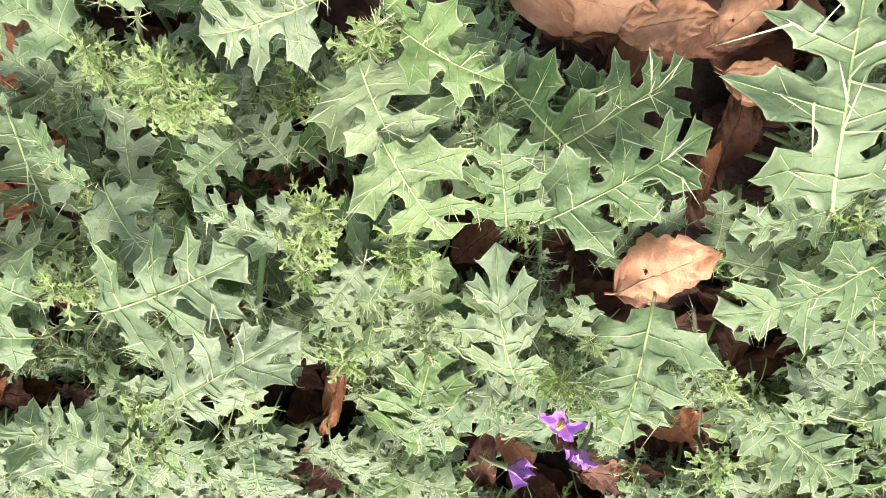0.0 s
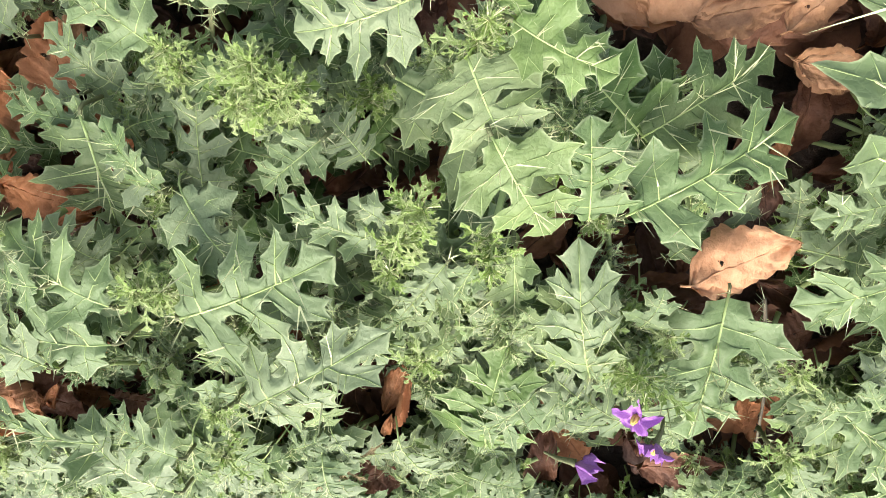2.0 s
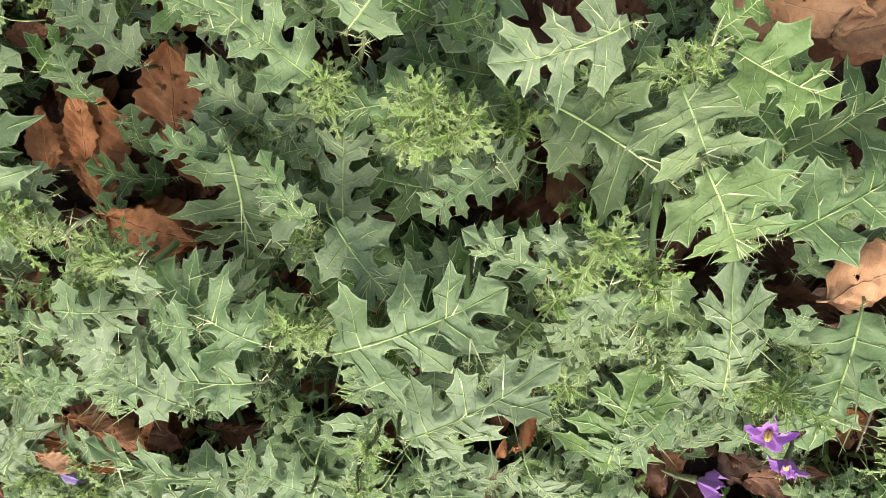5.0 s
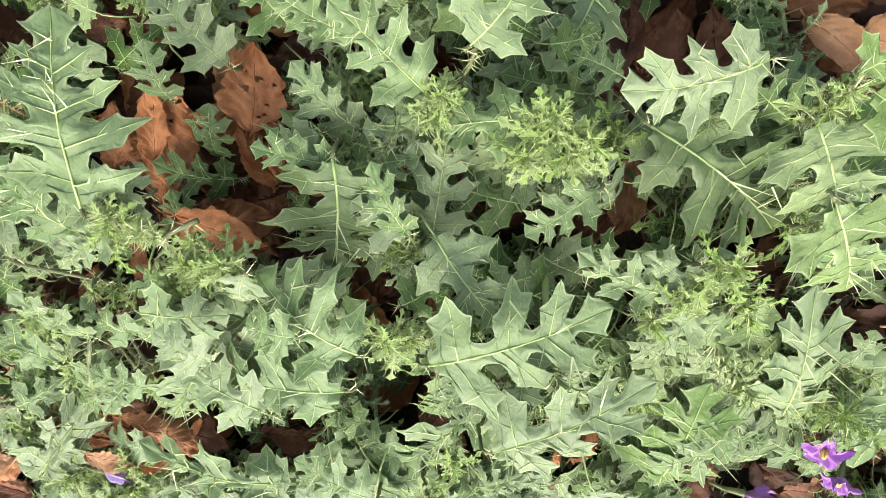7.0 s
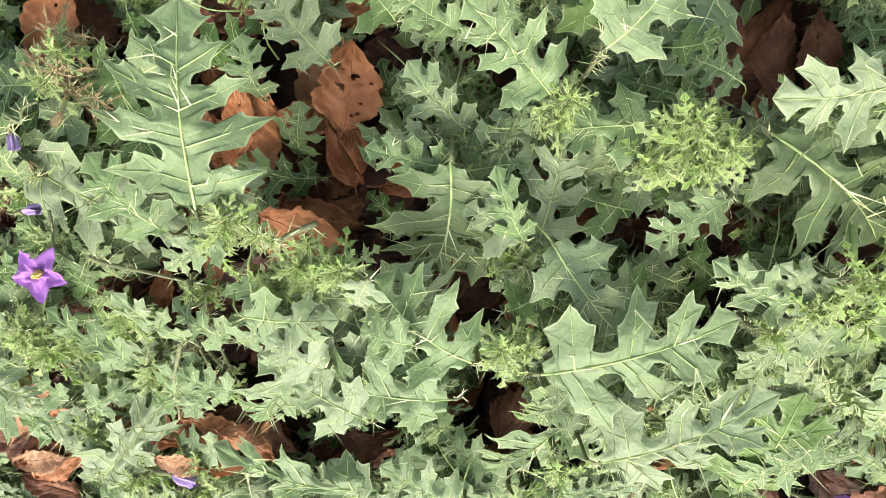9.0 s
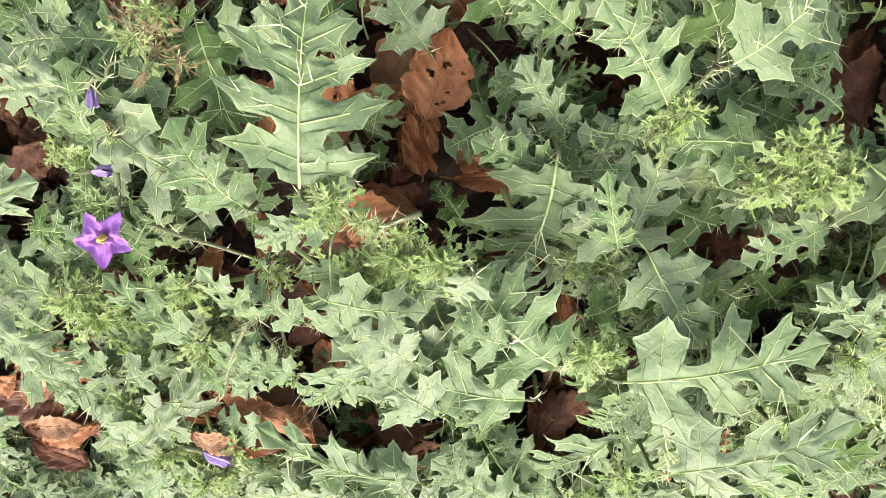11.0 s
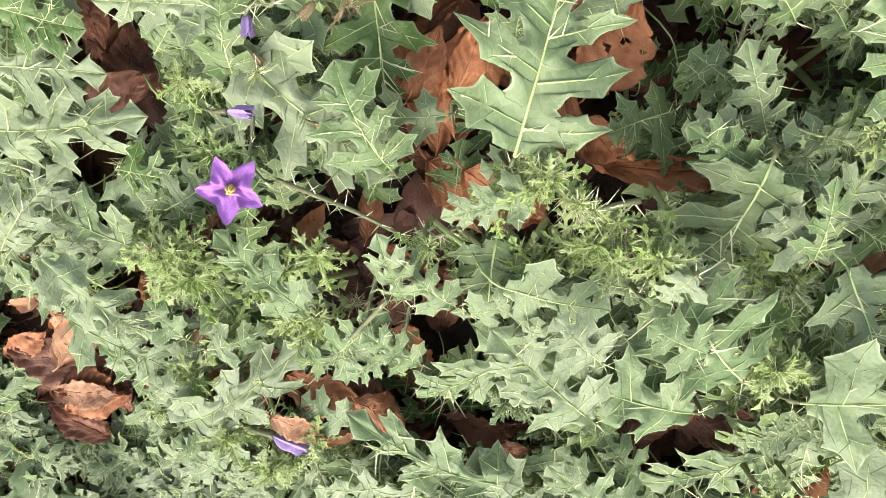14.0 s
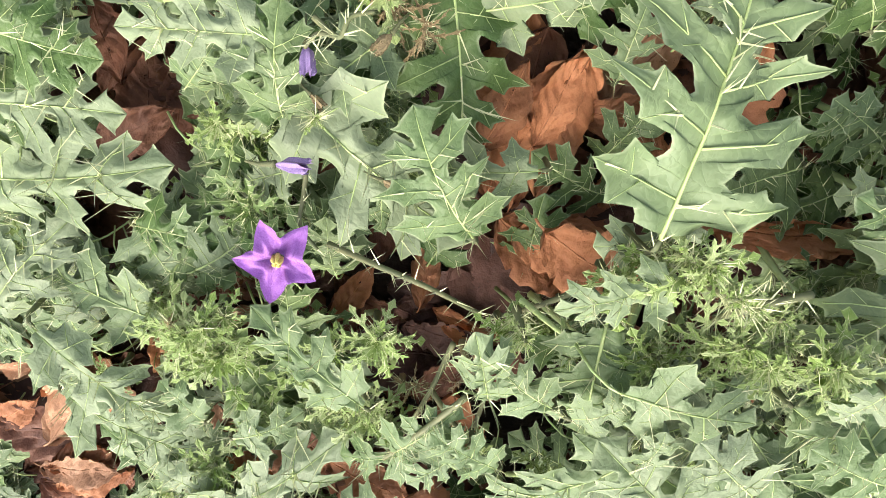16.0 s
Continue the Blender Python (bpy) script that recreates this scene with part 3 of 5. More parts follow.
def leaf(x, y, z, length, heading, pitch=0.0, wide=1.0, roll=0.0, which=0, blade_tone="", minor=False):
    """A grown leaf with its base at x, y, z. wide: its width against a common leaf's."""
    plant = nearest(x, y)
    if wide > 1.12 and which in (0, 2, 4, 5):
        which = (1, 0, 3, 0, 3, 1)[which]
    elif wide < 1.0 and which in (1, 3):
        which = 4 if which == 1 else 0
    if not minor:
        GROWN.append((x + 0.5 * length * math.cos(radians(heading)), y + 0.5 * length * math.sin(radians(heading)), z + 0.5 * length * math.sin(radians(pitch)), length * min(0.6, 0.42 + 0.1 * wide)))
    m = pose(x, y, z, roll, -pitch, heading)
    s = Matrix.Diagonal((length, length * wide, length, 1))
    blade, both, veins, thorns = LEAVES[which]
    small = minor and length < 0.036
    ob = part("leaf", veins if small else blade, plant.ob, plant.at(m) @ s)
    # the darker blade doubles as painted shade on low and covered leaves
    if blade_tone:
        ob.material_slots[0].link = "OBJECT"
        ob.material_slots[0].material = BLADE_FRESH if blade_tone == "fresh" else BLADE_OLD_SHADED
    if not small:
        part("midrib", both if minor else veins, ob, Matrix(), "pale yellow-green midrib and side veins")
    if not minor:
        part("prickle_coat", thorns, ob, Matrix(), "straw-coloured thin prickles", "stuff")
        stalk(plant, Vector((x, y, z)), (m.to_3x3() @ Vector((1, 0, 0))), 0.11 * length, 0.0008, 0.0011)


def shoot(x, y, z, size, heading=0.0, lie=20.0, count=16, seed=0, spread=0.5, dry=False):
    """A growing tip: a bristly stem end with small crinkled leaves all round it."""
    r = random.Random(seed)
    plant = nearest(x, y)
    axis = (Matrix.Rotation(radians(heading), 3, "Z") @ Vector((math.cos(radians(lie)), 0, math.sin(radians(lie))))).normalized()
    top = Vector((x, y, z))
    foot = top - axis * size * 1.5 - Vector((0, 0, size * 0.4))
    line = [foot - Vector((0, 0, size * 0.9)), foot, (top + foot) / 2 + Vector((0, 0, size * 0.12)), top]
    verts, faces = [], []
    tube(verts, faces, [q - plant.root for q in line], 0.0017, 0.0008, 6)
    ob = part("shoot", mesh_of("shoot", verts, faces, [DRY if dry else STEM]), plant.ob, Matrix())
    tv, tf = [], []
    for i in range(int(40 + 20 * spread)):
        f = r.uniform(0.5, 3.0)
        f = min(f, 2.999)
        q = line[int(f)].lerp(line[int(f) + 1], f % 1) - plant.root
        spike(tv, tf, q, Vector((r.uniform(-1, 1), r.uniform(-1, 1), r.uniform(-0.1, 1))), r.uniform(0.004, 0.009), 0.0003)
    part("prickle_coat", mesh_of("shoot_prickles", tv, tf, [PRICKLE], smooth=False), ob, Matrix(), "straw-coloured thin prickles", "stuff")
    for i in range(count):
        f = i / count
        w = i * 137.5 + r.uniform(-20, 20)
        back = f * spread * size * 1.6
        p = top - axis * back - plant.root
        length = size * (0.6 + 1.1 * f) * r.uniform(0.75, 1.25)
        up = 60 - 62 * f + r.uniform(-14, 14)
        part("young_leaf", r.choice(WITHERED if dry else CRISP if f > 0.42 else YOUNG), ob, Matrix.Translation(p) @ pose(0, 0, 0, r.uniform(-25, 25), -up, w) @ Matrix.Diagonal((length, length * r.uniform(0.6, 0.95), length, 1)),
             "withered straw-brown leaf" if dry else "")


def stem(points, r0, r1, woody=False, thorns=40, seed=1):
    """A stem through the points, with prickles."""
    pts = [Vector(p) for p in points]
    plant = nearest(pts[0].x, pts[0].y)
    line = []
    for i in range(len(pts) - 1):
        a, b, c, d = pts[max(i - 1, 0)], pts[i], pts[i + 1], pts[min(i + 2, len(pts) - 1)]
        for k in range(5):
            t = k / 5
            line.append(0.5 * (2 * b + (c - a) * t + (2 * a - 5 * b + 4 * c - d) * t * t + (3 * b - a - 3 * c + d) * t ** 3))
    line.append(pts[-1])
    line = [p - plant.root for p in line]
    verts, faces = [], []
    tube(verts, faces, line, r0, r1, 7)
    ob = part("stem", mesh_of("stem", verts, faces, [WOODY if woody else STEM]), plant.ob, Matrix())
    r = random.Random(seed)
    tv, tf = [], []
    for i in range(thorns):
        f = r.uniform(0, len(line) - 1.01)
        spike(tv, tf, line[int(f)].lerp(line[int(f) + 1], f % 1), Vector((r.uniform(-1, 1), r.uniform(-1, 1), r.uniform(-0.3, 1))), r.uniform(0.004, 0.010), 0.00034)
    part("prickle_coat", mesh_of("stem_prickles", tv, tf, [PRICKLE], smooth=False), ob, Matrix(), "straw-coloured thin prickles", "stuff")


def flower(x, y, z, size, heading, pitch=0.0, roll=0.0, shut=0.0, mat=PETAL, petals=5, seed=0):
    """A five-pointed star flower with a cone of anthers. shut: how far the petals fold up."""
    r = random.Random(seed)
    plant = nearest(x, y)
    verts, faces = [], []
    n_u, n_v = 10, 5
    rings = []
    long = [r.uniform(0.88, 1.08) for k in range(petals)]
    curl = [r.uniform(-0.10, 0.14) for k in range(petals)]
    twist = [r.uniform(-0.10, 0.10) for k in range(petals)]
    total = petals * 2 * n_v
    for i in range(n_u + 1):
        u = i / n_u
        ring = []
        for k in range(total):
            w = 2 * math.pi * k / total
            k1 = (k // (2 * n_v)) % petals
            off = (k % (2 * n_v)) / n_v - 1  # -1 .. 1 across the petal
            ridge = 1 - abs(off)
            reach = 0.53 + (1.0 * long[k1] - 0.53) * ridge ** 1.45
            w += twist[k1] * ridge * u
            rad = u * reach * 0.5
            z0 = 0.09 * u * u * (1 - ridge) + (curl[k1] - 0.05) * u ** 2 * ridge + 0.05 * u * max(0, 1 - abs(abs(off) - 0.28) * 5) + 0.035 * u ** 3 * (1 - ridge) * math.sin(off * 11 + k1 * 2) + 0.10 * noise.noise(Vector((math.cos(w) * u * 3 + seed, math.sin(w) * u * 3, seed)))
            lift = shut * (0.55 * u)
            rad *= 1 - shut * 0.70 * min(1, u * 1.2)
            ring.append(len(verts))
            verts.append(Vector((rad * math.cos(w), rad * math.sin(w), z0 + lift)))
        rings.append(ring)
    for i in range(n_u):
        for k in range(total):
            faces.append((rings[i][k], rings[i + 1][k], rings[i + 1][(k + 1) % total], rings[i][(k + 1) % total]))
    m = pose(x, y, z, roll, -pitch, heading)
    ob = part("flower", mesh_of("flower", verts, faces, [mat]), plant.ob, plant.at(m) @ Matrix.Scale(size, 4), "purple five-pointed star flower")
    av, af = [], []
    if shut < 0.5:
        for k in range(5):
            w = 2 * math.pi * k / 5
            tube(av, af, [Vector((0.035 * math.cos(w), 0.035 * math.sin(w), 0.01)), Vector((0.045 * math.cos(w), 0.045 * math.sin(w), 0.10)), Vector((0.02 * math.cos(w), 0.02 * math.sin(w), 0.19))], 0.034, 0.016, 6)
        part("anther_cone", mesh_of("anthers", av, af, [ANTHER]), ob, Matrix(), "yellow cone of anthers")
    cv, cf = [], []
    tube(cv, cf, [Vector((0, 0, -0.55)), Vector((0, 0.03, -0.3)), Vector((0, 0, -0.06)), Vector((0, 0, 0.0))], 0.022, 0.075, 6)
    for k in range(14):
        spike(cv, cf, Vector((0, 0, r.uniform(-0.5, -0.04))), Vector((r.uniform(-1, 1), r.uniform(-1, 1), r.uniform(-0.3, 0.4))), 0.2, 0.012)
    part("calyx", mesh_of("calyx", cv, cf, [STEM]), ob, Matrix(), "green bristly calyx")


# several low or covered leaves below carry their shade in the darker blade
leaf(-0.059, -0.006, 0.154, 0.047, -165, -5, 0.98, 0, 1)
leaf(-0.045, -0.024, 0.163, 0.035, -66, 10, 1.70, 0, 2, "fresh")
leaf(-0.037, -0.048, 0.170, 0.046, -61, -9, 1.24, 0, 4, "fresh")
leaf(0.019, -0.095, 0.115, 0.082, 28, -10, 0.75, 0, 0)
leaf(0.109, -0.123, 0.070, 0.033, 96, 15, 0.97, 0, 5)
leaf(0.143, -0.091, 0.100, 0.101, 96, 9, 1.13, 0, 6)
leaf(0.149, -0.091, 0.095, 0.046, -162, -0, 0.83, 0, 0)
leaf(0.169, -0.112, 0.100, 0.074, -151, -2, 0.87, 0, 1)
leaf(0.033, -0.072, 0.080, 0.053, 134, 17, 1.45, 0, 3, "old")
leaf(0.029, -0.069, 0.085, 0.064, 34, 2, 0.92, 0, 2, "old")
leaf(0.005, -0.099, 0.110, 0.052, 96, 23, 0.93, 0, 3)
leaf(0.014, -0.189, 0.095, 0.087, 99, 16, 0.65, 0, 4)
leaf(0.079, -0.146, 0.085, 0.095, -93, -0, 0.93, 0, 5)
leaf(0.219, -0.220, 0.060, 0.056, 158, 6, 0.93, 0, 2)
leaf(0.151, -0.222, 0.060, 0.077, -39, 6, 0.94, 0, 5)
leaf(-0.168, -0.133, 0.141, 0.079, 25, 9, 0.90, 0, 3)
leaf(-0.140, -0.173, 0.147, 0.077, 34, 8, 0.75, 0, 1)
leaf(-0.038, -0.244, 0.085, 0.077, 82, 13, 1.04, 0, 4, "fresh")
leaf(-0.197, -0.127, 0.143, 0.053, 139, 0, 1.20, 0, 6)
leaf(-0.204, -0.149, 0.138, 0.063, 180, -9, 0.86, 0, 2)
leaf(-0.240, -0.164, 0.135, 0.056, 152, -7, 0.90, 0, 0)
leaf(-0.303, -0.068, 0.135, 0.074, 91, -5, 0.95, 0, 15)
leaf(-0.208, -0.052, 0.115, 0.060, -97, -11, 1.30, 0, 6, "old")
leaf(-0.168, -0.093, 0.100, 0.054, 83, 6, 0.77, 0, 0)
leaf(-0.177, -0.083, 0.120, 0.037, 113, 14, 0.67, 0, 4)
leaf(-0.100, -0.032, 0.075, 0.041, 166, 13, 0.71, 0, 3, "old")
leaf(-0.154, -0.007, 0.120, 0.036, 53, 6, 1.31, 0, 5)
leaf(-0.171, -0.025, 0.115, 0.048, 136, 12, 0.87, 0, 5)
leaf(-0.206, -0.006, 0.085, 0.034, 150, 14, 0.87, 0, 2)
leaf(-0.200, -0.046, 0.090, 0.040, 132, 12, 0.84, 0, 1)
leaf(-0.207, -0.058, 0.105, 0.037, 165, 14, 0.74, 0, 3)
leaf(-0.077, -0.040, 0.100, 0.089, -37, -4, 0.91, 0, 6, "old")
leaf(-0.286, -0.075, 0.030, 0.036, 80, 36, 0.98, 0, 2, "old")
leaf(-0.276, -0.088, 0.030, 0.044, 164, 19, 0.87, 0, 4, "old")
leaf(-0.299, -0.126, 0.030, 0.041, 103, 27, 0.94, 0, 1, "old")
leaf(-0.263, -0.023, 0.065, 0.043, 131, 13, 0.97, 0, 0)
leaf(-0.298, -0.042, 0.050, 0.032, 97, 24, 1.05, 0, 4)
leaf(-0.407, -0.070, 0.072, 0.082, -27, 3, 0.74, 0, 5)
leaf(-0.364, -0.026, 0.060, 0.057, -70, 6, 0.99, 0, 2, "old")
leaf(-0.506, -0.133, 0.055, 0.074, 21, 14, 0.61, 0, 5)
leaf(-0.505, -0.104, 0.065, 0.051, 11, 6, 0.88, 0, 6)
leaf(-0.499, -0.077, 0.070, 0.038, -1, 6, 1.07, 0, 2, "old")
leaf(-0.411, -0.055, 0.080, 0.044, -168, 6, 0.73, 0, 5)
leaf(-0.404, -0.080, 0.075, 0.038, 100, 14, 0.93, 0, 1, "old")
leaf(-0.435, -0.172, 0.062, 0.067, 176, -16, 0.69, 0, 3)
leaf(-0.505, -0.194, 0.050, 0.059, 60, 6, 0.66, 0, 6)
leaf(-0.481, -0.184, 0.065, 0.066, -33, 2, 0.61, 0, 2)
leaf(-0.423, -0.247, 0.050, 0.038, 164, 6, 1.00, 0, 4, "old")
leaf(-0.423, -0.239, 0.055, 0.023, 26, -6, 1.47, 0, 1)
leaf(-0.418, -0.263, 0.055, 0.035, 28, -2, 0.92, 0, 0)
leaf(-0.367, -0.197, 0.050, 0.069, -125, -6, 0.87, 0, 4, "old")
leaf(-0.357, -0.167, 0.095, 0.053, 150, -5, 0.62, 0, 0)
leaf(-0.323, -0.138, 0.115, 0.044, 116, 33, 0.56, 0, 3)
leaf(-0.293, -0.077, 0.135, 0.033, -145, -3, 0.74, 0, 5)
leaf(-0.078, -0.093, 0.150, 0.040, 153, 9, 0.70, 0, 6)
leaf(-0.027, -0.106, 0.122, 0.046, -89, -9, 0.69, 0, 2, "fresh")
leaf(-0.197, -0.229, 0.120, 0.045, 157, -7, 1.10, 0, 5)
leaf(-0.151, -0.145, 0.130, 0.033, -123, -11, 0.96, 0, 1)
leaf(-0.150, -0.143, 0.130, 0.051, -88, -17, 0.74, 0, 3)
leaf(-0.238, -0.238, 0.100, 0.095, 172, -3, 0.57, 0, 6)
leaf(-0.177, -0.225, 0.100, 0.038, 147, -9, 0.99, 0, 2)
leaf(-0.118, -0.115, 0.090, 0.030, -172, 25, 1.47, 0, 1)
leaf(-0.337, -0.099, 0.085, 0.048, 129, 6, 1.06, 0, 4)
leaf(-0.114, -0.130, 0.085, 0.047, 158, 12, 1.45, 0, 0, "old")
leaf(-0.125, -0.079, 0.090, 0.042, 164, 13, 1.16, 0, 3, "old")
leaf(-0.320, -0.074, 0.075, 0.046, -165, -13, 0.69, 0, 6)
leaf(-0.294, -0.070, 0.120, 0.019, 57, 6, 1.19, 0, 2)
leaf(-0.287, -0.070, 0.115, 0.025, -147, -6, 1.16, 0, 2)
leaf(-0.217, -0.272, 0.100, 0.069, 136, -2, 0.99, 0, 4)
leaf(-0.068, -0.091, 0.150, 0.026, 145, 6, 1.01, 0, 1)
leaf(-0.145, -0.161, 0.120, 0.075, -122, -9, 0.75, 0, 6)
leaf(-0.450, -0.136, 0.055, 0.027, -50, 6, 1.66, 0, 0)
leaf(-0.475, -0.226, 0.050, 0.064, -15, 6, 0.85, 0, 3)
leaf(-0.411, -0.272, 0.060, 0.090, 53, 12, 0.59, 0, 5)
shoot(-0.042, -0.019, 0.163, 0.009, 100, 50, 18, 1)
shoot(-0.122, -0.035, 0.136, 0.013, 60, 60, 22, 2)
shoot(-0.129, -0.035, 0.132, 0.009, 200, 60, 14, 3)
shoot(-0.114, -0.043, 0.137, 0.011, 340, 30, 16, 4)
shoot(-0.060, -0.074, 0.165, 0.010, 30, 40, 16, 5)
shoot(-0.071, -0.090, 0.156, 0.009, 30, 30, 12, 6)
shoot(0.011, -0.102, 0.100, 0.009, 90, 50, 14, 7)
shoot(-0.186, -0.120, 0.143, 0.011, 160, 60, 18, 8)
shoot(-0.157, -0.176, 0.149, 0.011, 100, 60, 16, 9)
shoot(-0.248, -0.086, 0.145, 0.011, 100, 60, 20, 10)
shoot(-0.290, -0.071, 0.139, 0.010, 60, 60, 16, 11)
shoot(-0.186, -0.090, 0.107, 0.009, 90, 40, 14, 12)
shoot(-0.427, -0.168, 0.069, 0.015, 90, 60, 18, 13)
shoot(-0.352, -0.275, 0.070, 0.015, 90, 60, 16, 14)
shoot(-0.260, -0.094, 0.137, 0.008, 150, 40, 16, 15)
shoot(-0.273, -0.077, 0.140, 0.004, 15, 15, 12, 16)
shoot(-0.291, -0.070, 0.135, 0.005, 10, 20, 14, 17)
shoot(-0.425, -0.087, 0.070, 0.008, 80, 60, 14, 18)
shoot(-0.394, -0.073, 0.085, 0.004, 80, 60, 8, 19)
shoot(0.122, -0.191, 0.085, 0.012, 80, 60, 12, 20)
shoot(0.128, -0.246, 0.082, 0.014, 80, 60, 14, 21)
shoot(0.157, -0.096, 0.100, 0.009, 80, 60, 12, 22)
shoot(0.033, -0.180, 0.100, 0.010, 0, 15, 14, 23)
shoot(-0.298, -0.073, 0.130, 0.008, 60, 50, 12, 24)
shoot(-0.318, -0.122, 0.100, 0.009, 90, 60, 12, 25)
shoot(-0.318, -0.116, 0.115, 0.005, 300, 50, 10, 26)
shoot(-0.353, -0.170, 0.090, 0.008, 60, 60, 14, 27)
shoot(-0.384, -0.031, 0.080, 0.009, 90, 60, 12, 28)
shoot(-0.167, -0.029, 0.100, 0.009, 100, 60, 12, 29)
shoot(-0.279, -0.108, 0.120, 0.011, 80, 60, 14, 30)
stem(((0.103, -0.156, 0.070), (0.113, -0.187, 0.060), (0.123, -0.223, 0.050), (0.135, -0.281, 0.030)), 0.0012, 0.0008, True, 40, 31)
stem(((-0.382, -0.118, 0.075), (-0.367, -0.115, 0.088), (-0.347, -0.118, 0.090), (-0.326, -0.126, 0.085)), 0.0012, 0.0008, False, 40, 32)
stem(((-0.294, -0.103, 0.090), (-0.308, -0.122, 0.080), (-0.316, -0.141, 0.060)), 0.0012, 0.0008, False, 40, 33)
stem(((-0.258, -0.072, 0.135), (-0.272, -0.080, 0.135), (-0.270, -0.095, 0.120), (-0.235, -0.120, 0.090)), 0.0012, 0.0008, False, 40, 34)
stem(((-0.214, -0.026, 0.070), (-0.216, -0.004, 0.070), (-0.216, 0.014, 0.070)), 0.0012, 0.0008, False, 40, 35)
stem(((-0.157, -0.026, 0.090), (-0.151, -0.010, 0.100), (-0.151, 0.004, 0.090)), 0.0012, 0.0008, False, 40, 36)
stem(((-0.333, -0.137, 0.090), (-0.333, -0.165, 0.080), (-0.333, -0.202, 0.060)), 0.0012, 0.0008, False, 40, 37)
stem(((-0.328, -0.143, 0.110), (-0.339, -0.173, 0.100), (-0.349, -0.211, 0.080)), 0.0012, 0.0008, False, 40, 38)
flower(-0.396, -0.118, 0.094, 0.030, -51, 4, -10, shut=0.03, seed=39)
flower(-0.403, -0.091, 0.085, 0.019, -165, 72, 0, shut=0.95, seed=40, mat=PETAL_OLD)
flower(-0.401, -0.054, 0.082, 0.016, 106, 60, 0, shut=0.92, seed=41, mat=PETAL_OLD)
flower(0.038, -0.209, 0.100, 0.030, 60, 25, -20, shut=0.12, seed=42)
flower(0.049, -0.225, 0.102, 0.028, -77, -40, 30, shut=0.3, seed=43)
flower(0.012, -0.254, 0.085, 0.035, -176, 60, 0, shut=0.6, seed=44)
flower(-0.364, -0.260, 0.070, 0.037, -173, 70, 0, shut=0.92, seed=45, mat=PETAL_OLD)
dead_leaf("tan", 1, 0.083, -0.130, 0.088, 0.052, 26, 0, 0, 1.25)
dead_leaf("tan", 1, 0.046, -0.011, 0.060, 0.046, -11, 0, 0, 1.1)
dead_leaf("orange", 1, 0.029, -0.016, 0.050, 0.040, -28)
dead_leaf("tan", 2, 0.018, -0.011, 0.055, 0.044, -37)
dead_leaf("tan", 0, 0.075, -0.018, 0.055, 0.044, 10)
dead_leaf("tan", 1, 0.113, -0.015, 0.050, 0.039, 44)
dead_leaf("brown", 1, 0.096, -0.021, 0.035, 0.071, -4)
dead_leaf("tan", 3, 0.130, -0.048, 0.035, 0.042, -14)
dead_leaf("brown", 2, 0.121, -0.070, 0.025, 0.053, 80)
dead_leaf("brown", 0, 0.068, -0.174, 0.035, 0.066, -9)
dead_leaf("brown", 4, 0.167, -0.199, 0.030, 0.053, 41)
dead_leaf("eaten", 0, -0.256, -0.036, 0.050, 0.044, 82, 0, 0, 1.1)
dead_leaf("orange", 3, -0.292, -0.119, 0.035, 0.060, -21)
dead_leaf("orange", 1, -0.328, -0.049, 0.022, 0.045, 91)
dead_leaf("orange", 0, -0.323, -0.083, 0.020, 0.044, 87)
dead_leaf("orange", 2, -0.263, -0.075, 0.030, 0.037, 105)
dead_leaf("orange", 4, -0.085, -0.213, 0.085, 0.039, 74, 0, 20, 0.5)
dead_leaf("brown", 0, -0.008, -0.129, 0.050, 0.040, 44)
dead_leaf("tan", 4, -0.336, -0.256, 0.062, 0.035, -6)
dead_leaf("orange", 4, -0.315, -0.245, 0.050, 0.020, 68)
dead_leaf("orange", 1, -0.481, -0.265, 0.012, 0.044, -19)
dead_leaf("orange", 0, -0.474, -0.311, 0.012, 0.042, 30)
dead_leaf("brown", 1, -0.373, -0.256, 0.020, 0.062, -44)
dead_leaf("brown", 3, -0.348, -0.265, 0.020, 0.033, -19)
dead_leaf("orange", 3, -0.333, -0.069, 0.025, 0.042, -33)
dead_leaf("orange", 3, -0.280, -0.056, 0.030, 0.044, 10, 0, 0, 0.8)
dead_leaf("orange", 3, -0.280, -0.116, 0.020, 0.050, -6)
dead_leaf("orange", 3, -0.205, -0.079, 0.050, 0.074, 11, 0, 0, 0.42)
dead_leaf("orange", 3, -0.161, -0.259, 0.040, 0.054, 77)
dead_leaf("brown", 1, -0.129, -0.219, 0.050, 0.061, -27)
dead_leaf("tan", 1, -0.491, -0.263, 0.016, 0.029, -62)
dead_leaf("orange", 1, -0.478, -0.293, 0.020, 0.033, 32)
dead_leaf("tan", 0, -0.387, -0.249, 0.035, 0.054, -31)
dead_leaf("brown", 3, -0.369, -0.167, 0.030, 0.030, 94)
dead_leaf("tan", 2, -0.513, -0.247, 0.012, 0.023, 26)
dead_leaf("tan", 0, -0.465, -0.254, 0.012, 0.034, -50)
dead_leaf("orange", 3, -0.515, -0.279, 0.010, 0.031, 46)
dead_leaf("tan", 3, -0.411, -0.242, 0.030, 0.024, -66)
dead_leaf("brown", 3, -0.486, -0.083, 0.010, 0.039, -65)
dead_leaf("brown", 0, -0.467, -0.114, 0.020, 0.036, 44)
dead_leaf("orange", 1, -0.310, -0.065, 0.040, 0.057, -91)
dead_leaf("orange", 3, -0.293, -0.113, 0.040, 0.041, -6)
dead_leaf("brown", 3, -0.320, -0.060, 0.020, 0.054, -85)
dead_leaf("brown", 1, -0.157, -0.218, 0.060, 0.046, 48)
dead_leaf("brown", 2, -0.250, -0.242, 0.050, 0.049, 2)
